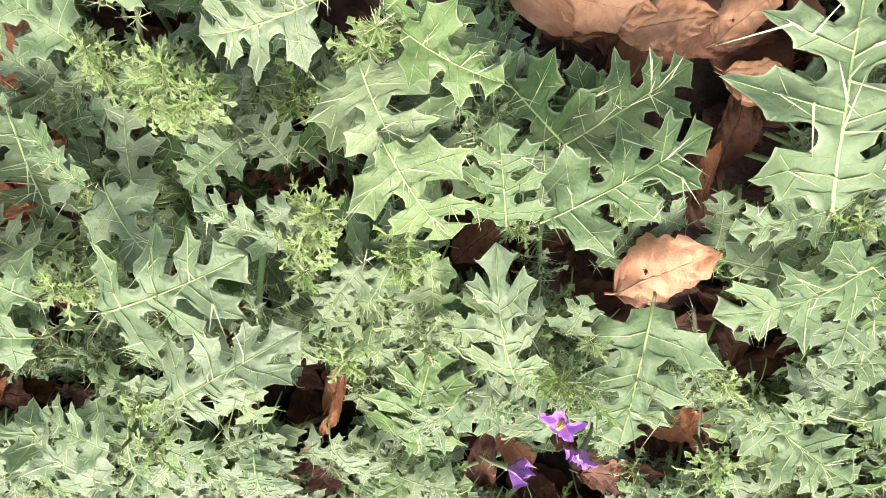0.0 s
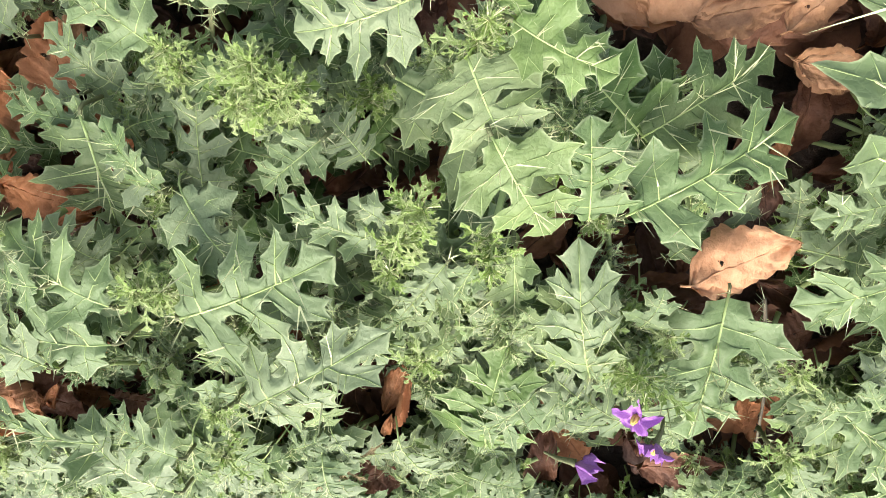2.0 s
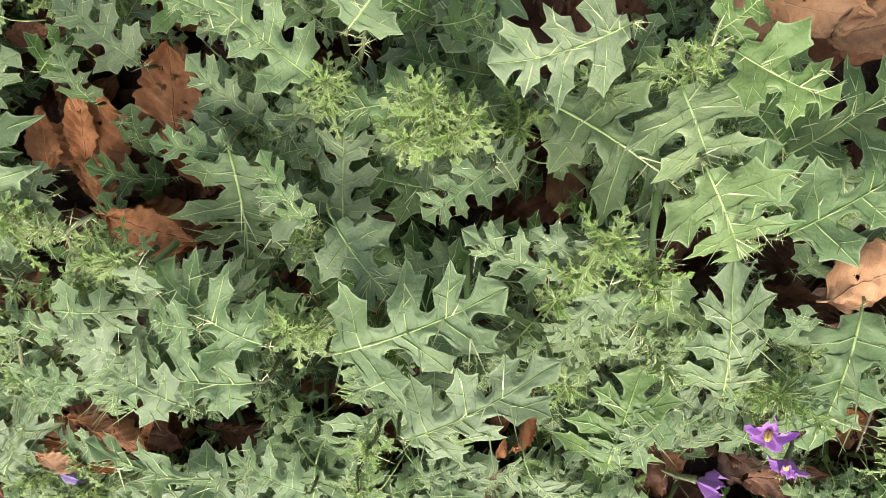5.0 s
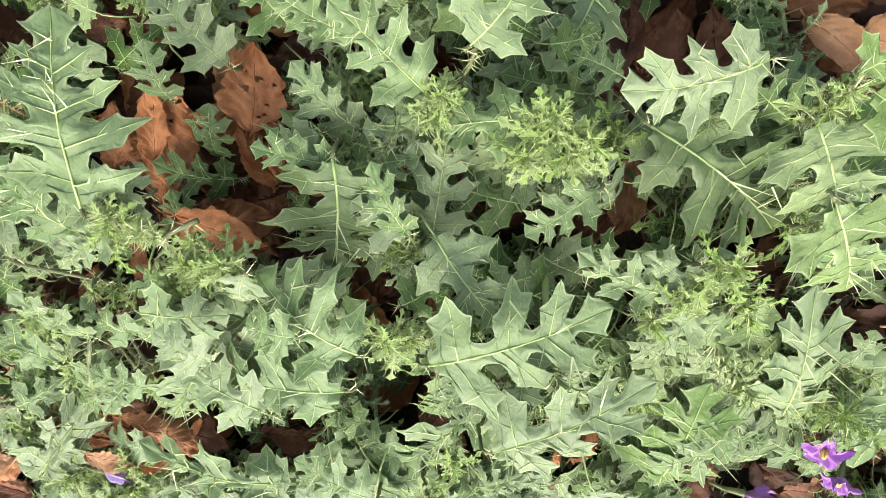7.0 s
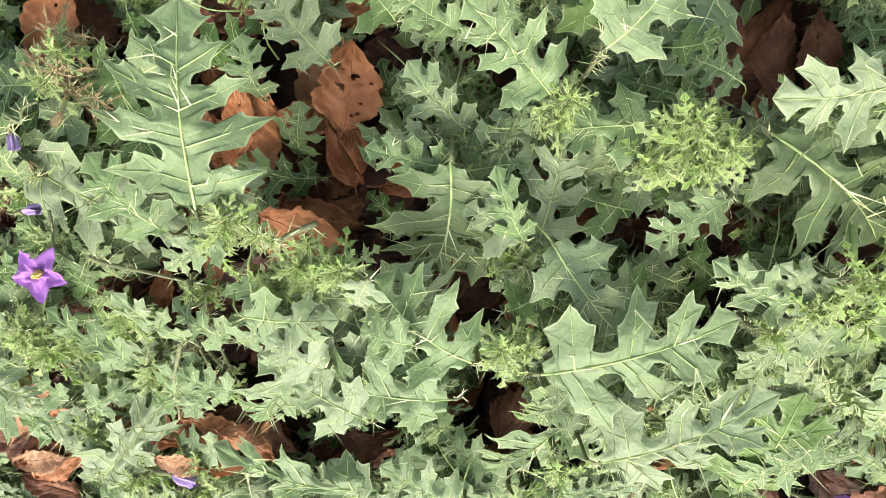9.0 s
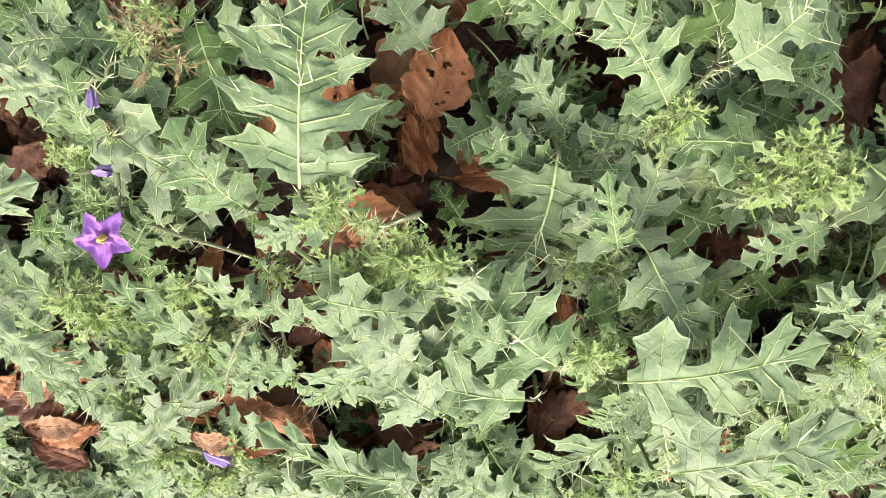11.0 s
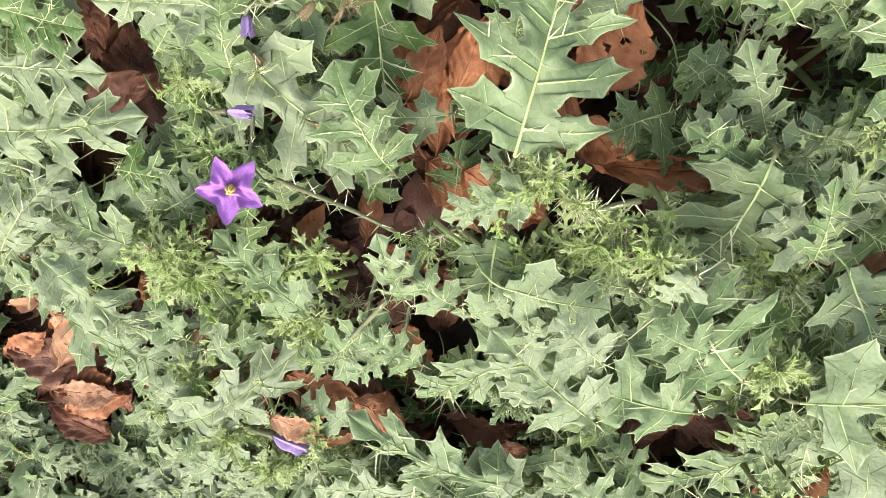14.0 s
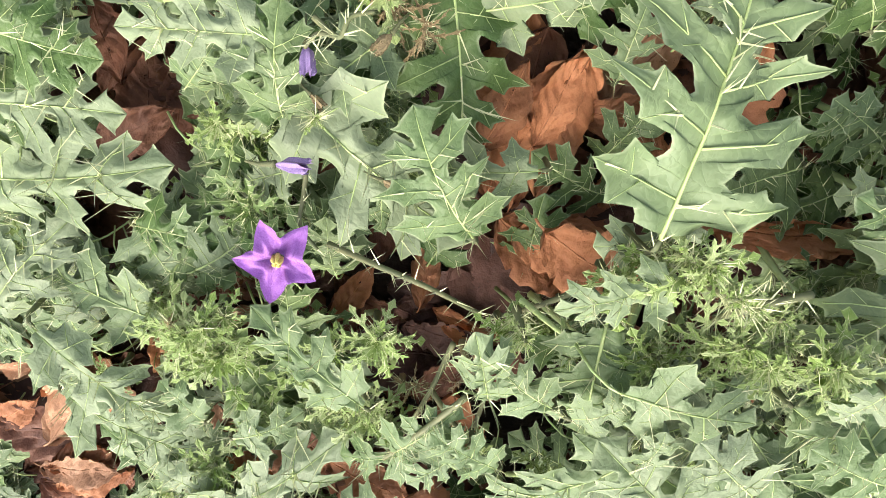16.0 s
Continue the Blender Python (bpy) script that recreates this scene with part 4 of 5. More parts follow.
dead_leaf("brown", 1, -0.325, -0.252, 0.050, 0.063, -11)
dead_leaf("orange", 3, -0.341, -0.244, 0.050, 0.052, -18)
dead_leaf("brown", 3, -0.033, -0.013, 0.040, 0.039, 102)
dead_leaf("brown", 1, -0.049, -0.016, 0.040, 0.039, 101)
dead_leaf("orange", 0, 0.014, 0.009, 0.040, 0.043, -8)
dead_leaf("brown", 2, -0.004, -0.283, 0.045, 0.051, 83)
dead_leaf("brown", 3, -0.112, -0.301, 0.050, 0.056, 5)
dead_leaf("brown", 3, 0.087, -0.294, 0.040, 0.055, 5)
dead_leaf("brown", 3, 0.207, -0.193, 0.030, 0.056, 95)
dead_leaf("brown", 1, 0.214, -0.298, 0.030, 0.055, 79)
shoot(-0.118, -0.246, 0.100, 0.015, 60, 60, 12, 46, dry=True)
shoot(-0.369, -0.040, 0.070, 0.010, 100, 50, 10, 47, dry=True)
shoot(-0.377, -0.026, 0.080, 0.009, 60, 40, 10, 48, dry=True)
shoot(-0.337, -0.167, 0.075, 0.007, 60, 30, 10, 49, dry=True)
shoot(-0.430, -0.163, 0.075, 0.004, 60, 50, 8, 50, dry=True)
shoot(-0.322, -0.152, 0.090, 0.007, 300, 40, 8, 51, dry=True)
leaf(-0.143, -0.153, 0.125, 0.052, -65, -11, 0.79, 0, 2)
leaf(-0.157, -0.147, 0.130, 0.035, -117, -20, 0.94, 0, 4, "fresh")
leaf(-0.302, -0.137, 0.115, 0.033, 153, -12, 0.98, 0, 1)
leaf(-0.267, -0.142, 0.120, 0.071, -122, -15, 0.59, 0, 5)
leaf(-0.238, -0.138, 0.125, 0.033, 177, -3, 1.16, 0, 0)
leaf(-0.109, -0.155, 0.100, 0.033, -50, 6, 0.96, 0, 3)
leaf(-0.055, -0.111, 0.130, 0.039, -125, -9, 0.74, 0, 5)
leaf(-0.043, -0.111, 0.130, 0.032, -120, -12, 0.86, 0, 2)
leaf(0.036, -0.160, 0.095, 0.026, 72, 17, 1.28, 0, 1)
leaf(-0.013, -0.196, 0.100, 0.050, -139, -5, 0.99, 0, 4)
leaf(-0.297, -0.136, 0.120, 0.022, 49, 19, 1.28, 0, 5)
leaf(-0.276, -0.140, 0.130, 0.018, 92, 22, 1.26, 0, 1)
leaf(-0.318, -0.171, 0.100, 0.027, -130, 6, 1.05, 0, 0)
leaf(-0.307, -0.174, 0.105, 0.030, 158, 6, 0.99, 0, 3)
leaf(-0.240, -0.109, 0.130, 0.028, -23, 6, 0.99, 0, 2)
leaf(-0.483, -0.204, 0.060, 0.024, -33, -6, 1.05, 0, 4)
shoot(-0.395, -0.202, 0.070, 0.014, 80, 60, 14, 52)
shoot(-0.407, -0.236, 0.065, 0.013, 60, 60, 13, 53)
shoot(-0.387, -0.266, 0.070, 0.016, 100, 60, 14, 54)
shoot(-0.361, -0.281, 0.075, 0.014, 60, 60, 13, 55)
shoot(-0.417, -0.178, 0.070, 0.013, 80, 60, 14, 56)
shoot(-0.441, -0.164, 0.060, 0.012, 120, 60, 13, 57)
shoot(-0.353, -0.177, 0.090, 0.011, 80, 60, 12, 58)
shoot(-0.317, -0.179, 0.095, 0.010, 60, 60, 12, 59)
shoot(-0.457, -0.208, 0.055, 0.010, 90, 60, 10, 60)
shoot(-0.165, -0.034, 0.110, 0.010, 60, 60, 12, 61)
shoot(-0.077, -0.110, 0.140, 0.009, 60, 60, 12, 62)
shoot(-0.066, -0.166, 0.120, 0.010, 20, 40, 12, 63)
shoot(0.049, -0.162, 0.100, 0.009, 90, 60, 10, 64)
shoot(-0.167, -0.218, 0.130, 0.012, 60, 60, 12, 65)
shoot(-0.028, -0.063, 0.150, 0.006, 60, 50, 8, 66)
shoot(-0.303, -0.085, 0.125, 0.010, 120, 60, 14, 67)
shoot(-0.176, -0.093, 0.115, 0.010, 90, 60, 14, 68)
shoot(-0.359, -0.135, 0.100, 0.012, 90, 60, 14, 69)
shoot(-0.410, -0.168, 0.080, 0.015, 60, 60, 14, 70)
shoot(-0.342, -0.246, 0.080, 0.014, 60, 60, 12, 71)
shoot(-0.066, -0.087, 0.150, 0.010, 40, 50, 16, 72)
leaf(-0.414, -0.209, 0.070, 0.024, 149, -6, 1.24, 0, 1)
leaf(-0.401, -0.210, 0.075, 0.029, 31, -4, 1.18, 0, 3)
leaf(-0.403, -0.254, 0.065, 0.029, 168, -4, 1.20, 0, 5)
leaf(-0.396, -0.245, 0.070, 0.029, 25, -4, 1.24, 0, 0)
leaf(-0.387, -0.296, 0.065, 0.032, 160, -3, 1.23, 0, 2)
leaf(-0.327, -0.234, 0.080, 0.028, 169, -4, 1.42, 0, 4)
leaf(-0.342, -0.184, 0.095, 0.035, 62, 14, 0.98, 0, 1)
leaf(-0.332, -0.185, 0.090, 0.032, -151, -3, 1.13, 0, 3, "old")
leaf(-0.464, -0.186, 0.050, 0.027, 129, 6, 1.25, 0, 2)
leaf(-0.200, -0.055, 0.055, 0.037, -140, -2, 1.13, 0, 3, "old")
leaf(-0.222, -0.053, 0.050, 0.033, -68, -3, 1.21, 0, 5, "old")
leaf(-0.216, -0.046, 0.100, 0.021, -160, -8, 1.34, 0, 1)
leaf(-0.215, -0.029, 0.060, 0.019, -132, 6, 1.63, 0, 2, "old")
leaf(-0.207, -0.036, 0.070, 0.027, 160, 6, 1.19, 0, 4)
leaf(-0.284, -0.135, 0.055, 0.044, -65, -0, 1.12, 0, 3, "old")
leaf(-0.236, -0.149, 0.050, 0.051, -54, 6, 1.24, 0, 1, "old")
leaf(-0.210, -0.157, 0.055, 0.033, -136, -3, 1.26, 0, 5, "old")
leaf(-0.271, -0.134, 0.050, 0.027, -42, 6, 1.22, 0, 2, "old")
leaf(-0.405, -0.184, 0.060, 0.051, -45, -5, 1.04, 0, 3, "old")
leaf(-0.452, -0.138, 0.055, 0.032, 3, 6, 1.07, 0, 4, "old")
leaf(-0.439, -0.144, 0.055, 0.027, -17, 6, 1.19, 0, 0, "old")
shoot(-0.423, -0.162, 0.080, 0.009, 100, 60, 16, 73)
shoot(-0.411, -0.152, 0.080, 0.007, 60, 60, 13, 74)
shoot(-0.372, -0.160, 0.075, 0.008, 60, 60, 13, 75)
shoot(-0.359, -0.186, 0.075, 0.008, 120, 60, 13, 76)
shoot(-0.344, -0.182, 0.085, 0.007, 60, 60, 12, 77)
shoot(-0.384, -0.174, 0.070, 0.008, 90, 60, 12, 78)
shoot(-0.262, -0.094, 0.135, 0.007, 90, 60, 18, 79)
shoot(-0.256, -0.087, 0.135, 0.006, 60, 50, 14, 80)
shoot(-0.289, -0.069, 0.140, 0.005, 10, 25, 14, 81)
shoot(-0.278, -0.076, 0.140, 0.004, 10, 20, 12, 82)
shoot(-0.123, -0.028, 0.140, 0.009, 60, 60, 18, 83)
shoot(-0.132, -0.044, 0.135, 0.009, 60, 60, 16, 84)
shoot(-0.110, -0.036, 0.140, 0.009, 60, 60, 16, 85)
shoot(-0.268, -0.094, 0.130, 0.011, 60, 60, 16, 86)
shoot(-0.295, -0.077, 0.125, 0.008, 100, 60, 14, 87)
shoot(-0.164, -0.025, 0.120, 0.008, 60, 60, 14, 88)
shoot(-0.180, -0.129, 0.130, 0.009, 60, 60, 14, 89)
shoot(-0.380, -0.012, 0.070, 0.009, 120, 50, 12, 90, dry=True)
dead_leaf("orange", 3, -0.399, -0.012, 0.035, 0.047, 63)
dead_leaf("brown", 3, -0.334, -0.010, 0.030, 0.025, 11)
shoot(-0.385, -0.025, 0.075, 0.009, 100, 50, 14, 91, dry=True)
shoot(-0.378, -0.036, 0.070, 0.009, 60, 50, 12, 92, dry=True)
shoot(-0.375, -0.019, 0.080, 0.009, 60, 50, 12, 93)
dead_leaf("orange", 1, -0.314, -0.230, 0.080, 0.036, -33)
dead_leaf("tan", 3, -0.352, -0.243, 0.080, 0.030, -12)
dead_leaf("brown", 2, -0.132, -0.188, 0.075, 0.023, -18)
dead_leaf("orange", 2, -0.096, -0.244, 0.070, 0.016, 72)
dead_leaf("brown", 1, -0.168, -0.225, 0.050, 0.031, 76)
leaf(-0.031, -0.014, 0.165, 0.036, -26, 9, 1.04, 0, 1, "fresh")
leaf(-0.036, -0.009, 0.163, 0.018, 41, 8, 1.54, 0, 4, "fresh")
leaf(-0.024, -0.025, 0.161, 0.022, 50, 7, 1.30, 0, 0, "fresh")
shoot(-0.038, -0.013, 0.167, 0.006, 60, 60, 14, 94)
leaf(-0.224, -0.052, 0.060, 0.030, -146, 6, 1.58, 0, 5, "old")
leaf(0.092, -0.111, 0.070, 0.030, 159, 6, 1.26, 0, 2)
leaf(0.053, -0.134, 0.070, 0.028, 52, 6, 1.27, 0, 4)
leaf(0.150, -0.146, 0.070, 0.037, -124, -2, 1.10, 0, 1)
leaf(0.038, -0.179, 0.090, 0.032, -126, -3, 1.15, 0, 5)
leaf(0.068, -0.167, 0.085, 0.037, -64, -2, 0.98, 0, 0)
leaf(-0.103, -0.059, 0.130, 0.034, -142, -2, 0.93, 0, 3)
leaf(-0.178, -0.083, 0.120, 0.027, 151, -5, 1.25, 0, 1)
leaf(-0.246, -0.121, 0.115, 0.042, -130, -8, 1.21, 0, 3)
leaf(-0.210, -0.117, 0.120, 0.030, 126, 16, 1.56, 0, 6)
leaf(-0.181, -0.119, 0.115, 0.025, 37, -5, 1.38, 0, 1, "old")
leaf(-0.324, -0.027, 0.045, 0.033, 36, 15, 1.13, 0, 2, "old")
leaf(-0.233, -0.004, 0.070, 0.026, 136, 6, 1.46, 0, 5, "old")
leaf(-0.219, -0.039, 0.070, 0.017, 154, 6, 1.70, 0, 0, "old")
leaf(-0.255, -0.127, 0.150, 0.025, 149, 6, 1.48, 0, 2)
leaf(-0.220, -0.115, 0.150, 0.022, 173, -7, 1.59, 0, 4)
leaf(-0.237, -0.088, 0.150, 0.015, -108, -13, 1.70, 0, 1)
leaf(-0.128, -0.124, 0.070, 0.053, -21, -5, 1.21, 0, 3, "old")
leaf(-0.063, -0.130, 0.060, 0.037, 145, 6, 1.21, 0, 5, "old")
leaf(-0.115, -0.112, 0.070, 0.036, -24, -2, 1.34, 0, 1, "old")
leaf(-0.172, -0.128, 0.080, 0.035, 8, -2, 1.35, 0, 4, "old")
shoot(-0.266, -0.091, 0.135, 0.008, 60, 60, 18, 95)
shoot(-0.261, -0.081, 0.135, 0.007, 40, 50, 14, 96)
shoot(-0.417, -0.155, 0.085, 0.010, 90, 60, 14, 97)
shoot(-0.174, -0.121, 0.140, 0.009, 60, 60, 14, 98)

flower(-0.378, -0.045, 0.080, 0.014, 60, 65, 0, shut=0.95, seed=210, mat=DRY)
flower(-0.397, -0.068, 0.082, 0.010, 150, 65, 0, shut=0.90, seed=211, mat=DRY)
flower(-0.370, -0.088, 0.084, 0.013, 175, 65, 0, shut=0.97, seed=212, mat=DRY)
stem(((-0.400, -0.046, 0.085), (-0.392, -0.049, 0.088), (-0.390, -0.043, 0.088), (-0.384, -0.040, 0.086)), 0.0010, 0.0006, False, 16, 213)
stem(((-0.392, -0.049, 0.088), (-0.398, -0.050, 0.086), (-0.401, -0.055, 0.084)), 0.0009, 0.0006, False, 10, 214)
stem(((-0.394, -0.092, 0.080), (-0.393, -0.100, 0.082), (-0.392, -0.109, 0.085), (-0.385, -0.116, 0.085)), 0.0009, 0.0006, False, 14, 215)
stem(((-0.332, -0.168, 0.075), (-0.316, -0.178, 0.085), (-0.317, -0.152, 0.095)), 0.0012, 0.0008, False, 26, 216)
stem(((-0.192, -0.042, 0.085), (-0.176, -0.040, 0.085), (-0.149, -0.036, 0.080)), 0.0013, 0.0009, True, 26, 217)
stem(((-0.152, -0.037, 0.080), (-0.140, -0.041, 0.080), (-0.127, -0.044, 0.078)), 0.0013, 0.0009, True, 26, 218)
dead_leaf("orange", 3, -0.281, -0.111, 0.052, 0.050, -18, 0, 6, 1.10)
dead_leaf("orange", 3, -0.313, -0.055, 0.040, 0.040, 82, 0, 0, 0.75)
dead_leaf("orange", 1, -0.319, -0.082, 0.036, 0.040, 100, 0, 0, 0.80)
dead_leaf("orange", 4, -0.259, -0.071, 0.045, 0.034, -60, 0, 10, 0.60)
dead_leaf("orange", 3, -0.332, -0.062, 0.045, 0.036, 80, 0, 0, 0.90)
dead_leaf("orange", 1, -0.340, -0.139, 0.035, 0.034, 95, 0, 0, 0.70)
dead_leaf("orange", 3, -0.368, -0.156, 0.035, 0.034, 70, 0, 0, 0.70)
dead_leaf("tan", 3, -0.477, -0.299, 0.020, 0.040, 10, 0, 0, 1.00)
dead_leaf("tan", 1, -0.485, -0.263, 0.020, 0.044, 70, 0, 8, 1.00)
dead_leaf("orange", 2, -0.390, -0.253, 0.040, 0.048, -35, 0, 0, 0.80)
dead_leaf("brown", 3, -0.240, -0.259, 0.055, 0.042, 20, 0, 0, 1.00)
dead_leaf("orange", 1, -0.092, -0.225, 0.060, 0.036, 70, 0, 0, 0.70)
dead_leaf("brown", 1, 0.145, -0.193, 0.035, 0.036, 80, 0, 0, 1.00)
dead_leaf("brown", 3, 0.185, -0.191, 0.035, 0.050, 20, 0, 0, 1.00)
dead_leaf("brown", 3, 0.069, -0.235, 0.050, 0.030, 60, 0, 0, 1.00)
dead_leaf("orange", 0, 0.200, -0.181, 0.045, 0.036, 60, 0, 0, 1.00)
dead_leaf("tan", 3, 0.119, -0.045, 0.060, 0.036, -12, 0, 0, 0.80)
dead_leaf("orange", 1, 0.107, -0.088, 0.050, 0.030, 80, 0, 0, 0.60)

CLEARINGS = []


def clearing(x, y, r, sx=0.0, sy=0.0):
    """An opening in the canopy down to the litter, leaning by sx, sy for each metre of height."""
    CLEARINGS.append((x, y, r, sx, sy))


def openness(x, y, z):
    return max(1 - math.hypot(x - cx - sx * (z - 0.03), y - cy - sy * (z - 0.03)) / cr for cx, cy, cr, sx, sy in CLEARINGS)


clearing(-0.313, -0.064, 0.045, 0.41, 0.26)
clearing(-0.268, -0.066, 0.045, 0.28, 0.27)
clearing(-0.275, -0.112, 0.04, 0.30, 0.40)
clearing(-0.495, -0.254, 0.04, 0.48, 0.94)
clearing(-0.459, -0.235, 0.026, 0.33, 0.87)
clearing(-0.472, -0.295, 0.028, 0.39, 1.11)
clearing(-0.388, -0.254, 0.033, 0.04, 0.94)
clearing(-0.333, -0.071, 0.035, -0.18, 0.19)
clearing(-0.284, -0.057, 0.035, -0.39, 0.14)
clearing(-0.286, -0.113, 0.04, -0.37, 0.37)
clearing(-0.464, -0.106, 0.03, 0.35, 0.34)
clearing(0.090, -0.161, 0.042, -0.27, 0.47)
clearing(0.116, -0.072, 0.045, -0.34, 0.21)
clearing(0.158, -0.203, 0.032, -0.46, 0.60)
clearing(0.053, -0.012, 0.04, -0.15, 0.04)
clearing(0.109, -0.025, 0.06, -0.32, 0.07)
clearing(-0.008, -0.144, 0.03, 0.02, 0.42)
clearing(0.053, -0.311, 0.04, -0.16, 0.92)
clearing(-0.115, -0.271, 0.03, 0.34, 0.80)
clearing(-0.145, -0.256, 0.04, -0.36, 0.84)
clearing(-0.077, -0.127, 0.022, -0.57, 0.44)
clearing(-0.370, -0.248, 0.022, 0.33, 0.82)
clearing(-0.470, -0.248, 0.034, 0.64, 0.82)
clearing(-0.186, -0.085, 0.016, -0.78, 0.25)
clearing(-0.043, -0.011, 0.03, -0.40, 0.10)
clearing(0.022, 0.009, 0.03, -0.60, 0.04)
clearing(-0.085, -0.131, 0.024, -0.27, 0.46)
clearing(-0.197, -0.162, 0.018, 0.06, 0.55)
clearing(-0.168, -0.245, 0.024, -0.02, 0.80)
clearing(-0.256, -0.270, 0.024, 0.24, 0.88)
clearing(-0.333, -0.263, 0.032, 0.47, 0.86)
clearing(-0.271, -0.042, 0.03, 0.80, 0.12)
clearing(-0.001, -0.291, 0.03, 0.00, 0.86)
clearing(-0.326, -0.202, 0.03, -0.21, 0.73)
clearing(-0.279, -0.203, 0.022, -0.40, 0.73)
clearing(-0.456, -0.203, 0.022, 0.32, 0.73)
clearing(-0.363, -0.166, 0.022, -0.06, 0.58)
clearing(-0.270, -0.041, 0.022, 0.58, 0.13)
clearing(-0.318, -0.064, 0.026, 0.72, 0.20)
clearing(-0.303, -0.119, 0.018, 0.68, 0.36)
clearing(0.147, -0.287, 0.026, -0.67, 0.87)
clearing(0.116, -0.280, 0.024, -0.58, 0.85)
clearing(0.134, -0.262, 0.022, -0.63, 0.80)
clearing(0.139, -0.205, 0.012, -0.63, 0.62)
clearing(-0.262, -0.036, 0.026, 0.56, 0.12)
clearing(0.062, -0.151, 0.02, -0.41, 0.46)
clearing(-0.205, -0.155, 0.014, 0.39, 0.47)
clearing(-0.402, -0.013, 0.026, 0.61, 0.10)
clearing(-0.379, -0.015, 0.018, 0.54, 0.11)
clearing(-0.476, -0.080, 0.02, 0.40, 0.23)
clearing(-0.484, -0.150, 0.02, 0.43, 0.52)
clearing(-0.467, -0.150, 0.016, 0.36, 0.52)
clearing(0.110, -0.103, 0.015, -0.33, 0.30)
clearing(0.094, -0.248, 0.012, -0.27, 0.73)
clearing(0.088, -0.294, 0.012, -0.26, 0.87)
clearing(-0.119, -0.320, 0.015, 0.36, 0.94)
clearing(-0.144, -0.255, 0.009, 0.41, 0.76)
clearing(-0.189, -0.242, 0.008, 0.56, 0.71)
clearing(-0.098, -0.247, 0.009, 0.29, 0.73)
clearing(-0.255, -0.138, 0.014, 0.76, 0.40)
clearing(-0.173, -0.018, 0.012, 0.50, 0.06)
clearing(-0.276, -0.317, 0.009, 0.81, 0.93)
clearing(-0.326, -0.008, 0.016, 0.50, 0.09)
clearing(-0.262, -0.004, 0.015, 0.30, 0.06)
clearing(-0.060, -0.112, 0.015, -0.30, 0.39)
clearing(-0.133, -0.102, 0.011, -0.09, 0.36)
clearing(-0.008, -0.111, 0.008, -0.46, 0.39)
clearing(-0.185, -0.173, 0.011, 0.07, 0.57)
clearing(-0.281, -0.291, 0.013, 0.36, 0.91)
clearing(-0.419, -0.254, 0.013, 0.77, 0.81)
clearing(-0.435, -0.215, 0.008, 0.81, 0.70)
clearing(-0.235, -0.026, 0.008, 0.21, 0.14)
clearing(-0.230, -0.094, 0.015, -0.10, 0.34)
clearing(-0.357, -0.135, 0.011, 0.29, 0.47)
clearing(-0.376, -0.165, 0.009, 0.34, 0.56)
clearing(-0.116, -0.107, 0.011, -0.46, 0.37)
clearing(-0.029, -0.114, 0.013, -0.71, 0.40)
clearing(-0.465, -0.296, 0.015, 0.63, 0.96)
clearing(-0.402, -0.257, 0.013, 0.43, 0.84)
clearing(-0.417, -0.224, 0.008, 0.49, 0.74)
clearing(-0.116, -0.239, 0.013, -0.46, 0.79)
clearing(-0.331, -0.284, 0.012, 0.21, 0.93)
clearing(-0.276, -0.287, 0.009, 0.04, 0.93)
clearing(-0.457, -0.099, 0.008, 0.60, 0.36)
clearing(-0.176, -0.034, 0.016, -0.26, 0.16)
clearing(-0.044, -0.014, 0.013, -0.69, 0.09)
clearing(-0.383, -0.080, 0.008, 0.03, 0.23)
clearing(-0.383, -0.118, 0.008, 0.01, 0.39)
clearing(-0.318, -0.108, 0.013, -0.24, 0.34)
clearing(-0.331, -0.177, 0.009, -0.20, 0.63)
clearing(-0.401, -0.174, 0.009, 0.09, 0.61)


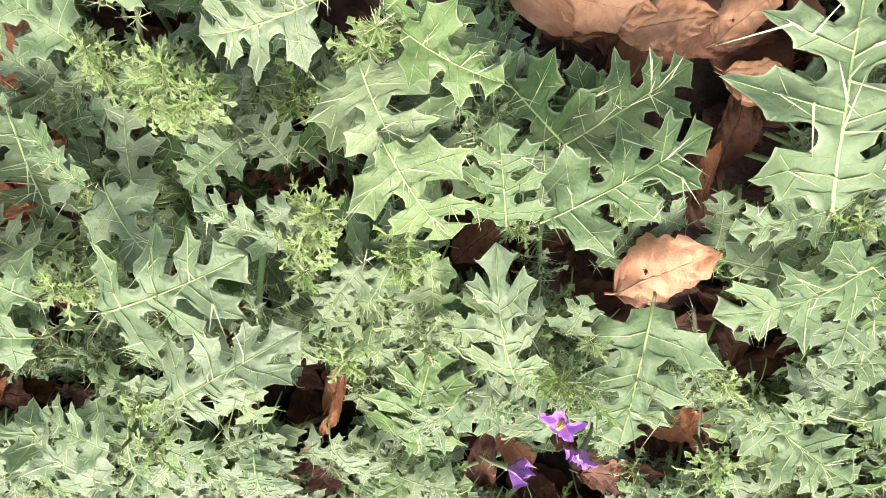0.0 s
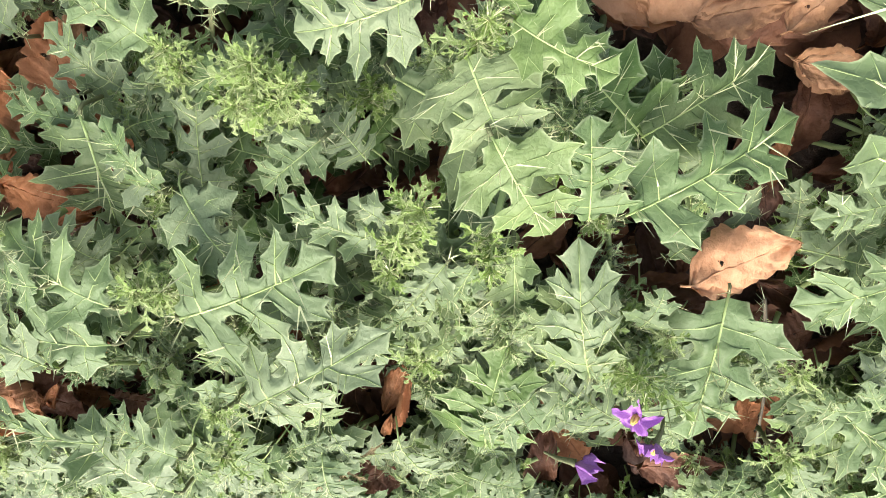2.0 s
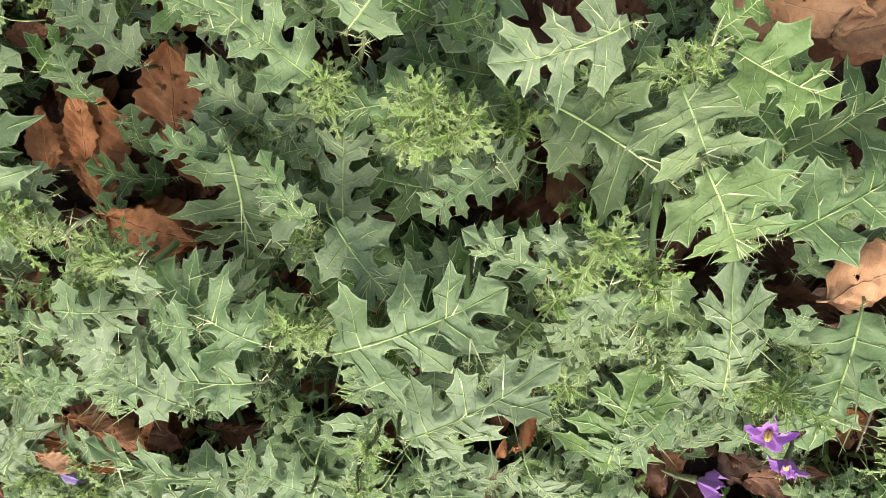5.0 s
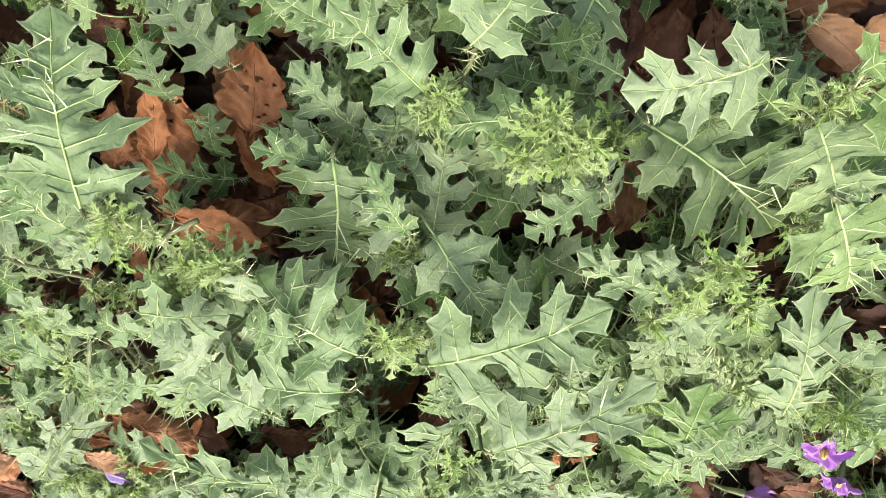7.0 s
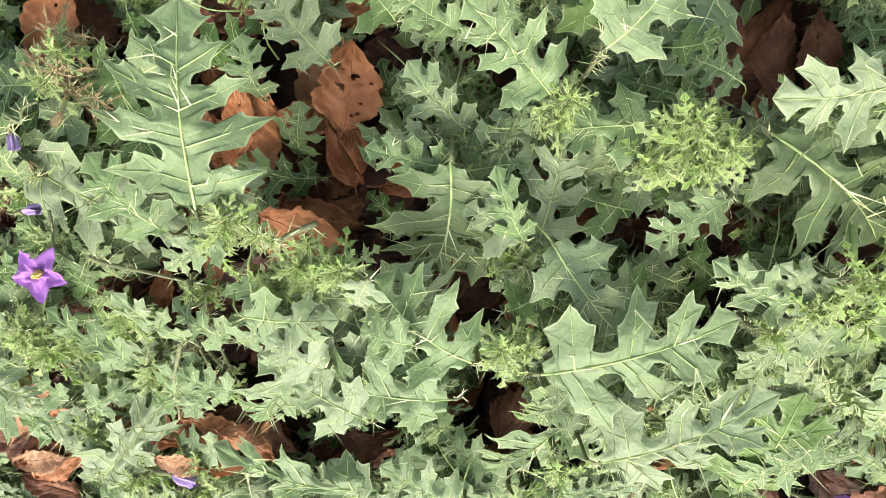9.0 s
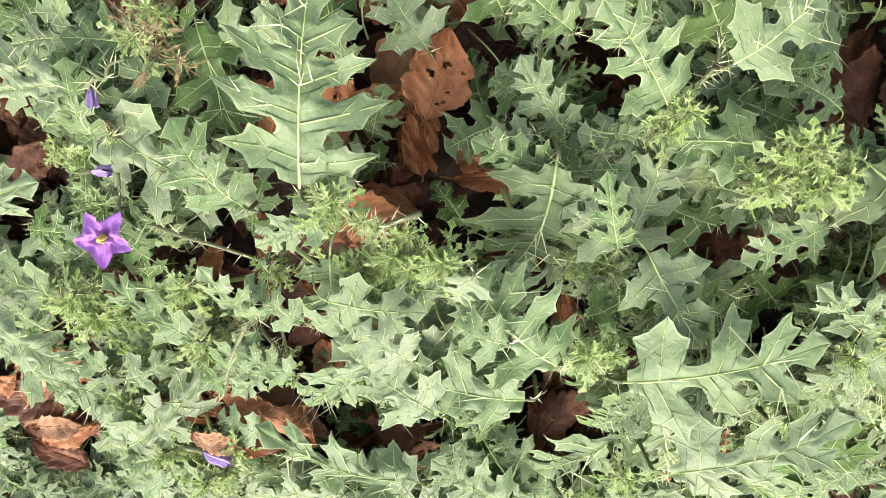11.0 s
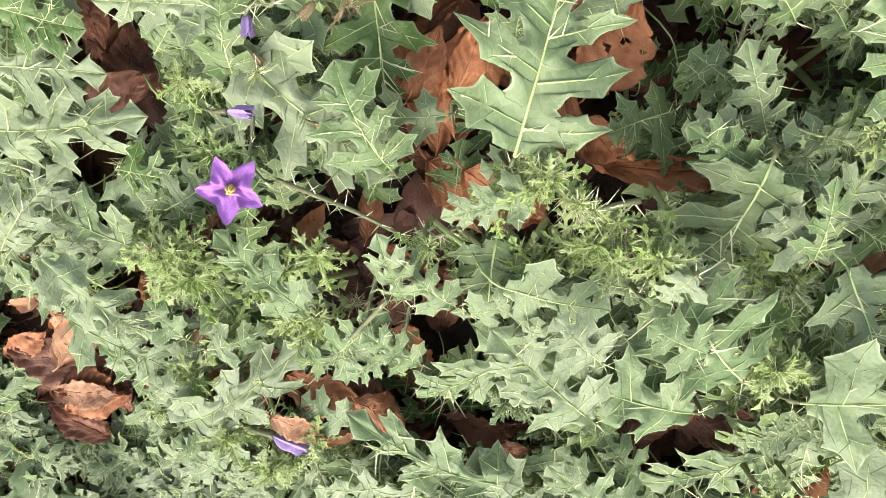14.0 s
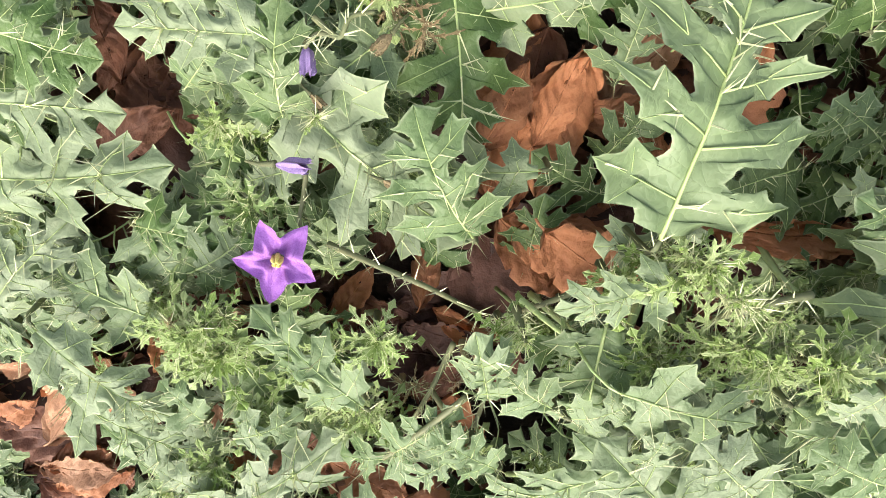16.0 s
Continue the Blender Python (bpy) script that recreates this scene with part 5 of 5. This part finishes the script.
def fill():
    """The lower storeys of leaves between and under the large ones."""
    r = random.Random(21)
    made = 0
    for k in range(14000):
        x, y = r.uniform(-0.66, 0.28), r.uniform(-0.42, 0.10)
        h = canopy(x, y)
        z = ground_height(x, y) + max(0.02, h * (r.uniform(0.68, 1.04) if r.random() < 0.8 else r.uniform(0.2, 0.62)))
        length, w = r.uniform(0.020, 0.048), r.uniform(0, 360)
        dx, dy = math.cos(radians(w)) * length, math.sin(radians(w)) * length
        shut = max(openness(x + dx * f, y + dy * f, z) for f in (0.15, 0.5, 0.85))
        tilt, wide, roll, which = r.uniform(-24, 24), r.uniform(0.85, 1.2), r.uniform(-24, 24), r.choice((7, 8, 9, 10, 11, 12, 13, 10, 11, 12, 13))
        if shut > r.uniform(0.05, 0.40) or made >= 3000:
            continue
        # small leaves stay beneath the grown ones
        for gx, gy, gz, gr in GROWN:
            if z > gz - 0.008 and math.hypot(x + dx * 0.5 - gx, y + dy * 0.5 - gy) < gr:
                z = max(ground_height(x, y) + 0.015, gz - 0.012 - 0.008 * r.random())
        if max(openness(x + dx * f, y + dy * f, z) for f in (0.15, 0.5, 0.85)) > (0.28 if z < 0.055 else 0.14):
            continue
        # low-storey leaves take the darker blade: canopy shade put into their colour
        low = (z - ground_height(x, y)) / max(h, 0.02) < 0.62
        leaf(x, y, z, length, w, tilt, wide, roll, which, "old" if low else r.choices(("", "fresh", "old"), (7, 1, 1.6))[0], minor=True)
        made += 1
    for k in range(620):
        x, y = r.uniform(-0.62, 0.24), r.uniform(-0.38, 0.06)
        z = ground_height(x, y) + canopy(x, y) * r.uniform(0.62, 1.02)
        size, w, lean = r.uniform(0.020, 0.036), r.uniform(0, 360), r.uniform(5, 50)
        for gx, gy, gz, gr in GROWN:
            if z > gz - 0.008 and math.hypot(x - gx, y - gy) < 0.7 * gr:
                z = gz - 0.02
        if z < ground_height(x, y) + 0.022 or openness(x, y, z) > 0.05:
            continue
        plant = nearest(x, y)
        ob = part("shoot", r.choice(SPRAYS), plant.ob, plant.at(pose(x, y, z, lean, 0, w)) @ Matrix.Scale(size, 4))
        if r.random() < 0.55:
            ob.material_slots[0].link = "OBJECT"
            ob.material_slots[0].material = r.choice((BLADE_FRESH, BLADE))
    # the patch goes on all round, too many leaves to count
    verts, faces, index, uv = [], [], [], []
    outer = [leaf_meshes(160 + k, lobes=2, wave=0.06, deep=0.26, thorns=1, broad=False)[0] for k in range(5)]
    for k in range(1800):
        x, y = (r.gauss(-0.18, 0.40), r.gauss(-0.15, 0.32)) if k < 1250 else (r.gauss(-0.18, 0.62), r.gauss(-0.15, 0.55))
        if -0.66 < x < 0.28 and -0.42 < y < 0.10:
            continue
        blade = r.choice(outer)
        size = r.uniform(0.04, 0.08)
        m = pose(x, y, ground_height(x, y) + r.uniform(0.03, 0.12) * (0.5 if y > 0 else 1), r.uniform(-24, 24), r.uniform(-24, 24), r.uniform(0, 360)) @ Matrix.Scale(size, 4)
        q = len(verts)
        verts += [m @ v.co for v in blade.vertices]
        faces += [tuple(i + q for i in p.vertices) for p in blade.polygons]
        uv += [(0.5, 0.5)] * len(blade.vertices)
        line = [m @ Vector((0, 0, 0)), Vector((x, y, ground_height(x, y)))]
        index += [0] * len(blade.polygons)
        before = len(faces)
        tube(verts, faces, line, 0.001, 0.0012, 4)
        index += [1] * (len(faces) - before)
        uv += [(0.5, 0.5)] * 8
    tagged(new("weed_leaves", mesh_of("weed_leaves", verts, faces, [BLADE, STEM], index, uv=uv)), "spiny weed leaves thinning out over brown leaf litter", "weeds", kind="stuff")
    # litter lies thick in the openings
    for cx, cy, cr, sx, sy in CLEARINGS:
        x, y = cx + r.uniform(-0.5, 0.5) * cr, cy + r.uniform(-0.5, 0.5) * cr
        kind = r.choices(("brown", "dark", "tan", "orange"), (5, 2, 0.6, 1.2))[0]
        dead_leaf(kind, r.randrange(5), x, y, ground_height(x, y) + r.uniform(0.014, 0.022), r.uniform(0.035, 0.06), r.uniform(0, 360), r.uniform(-12, 12), r.uniform(-12, 12))


fill()
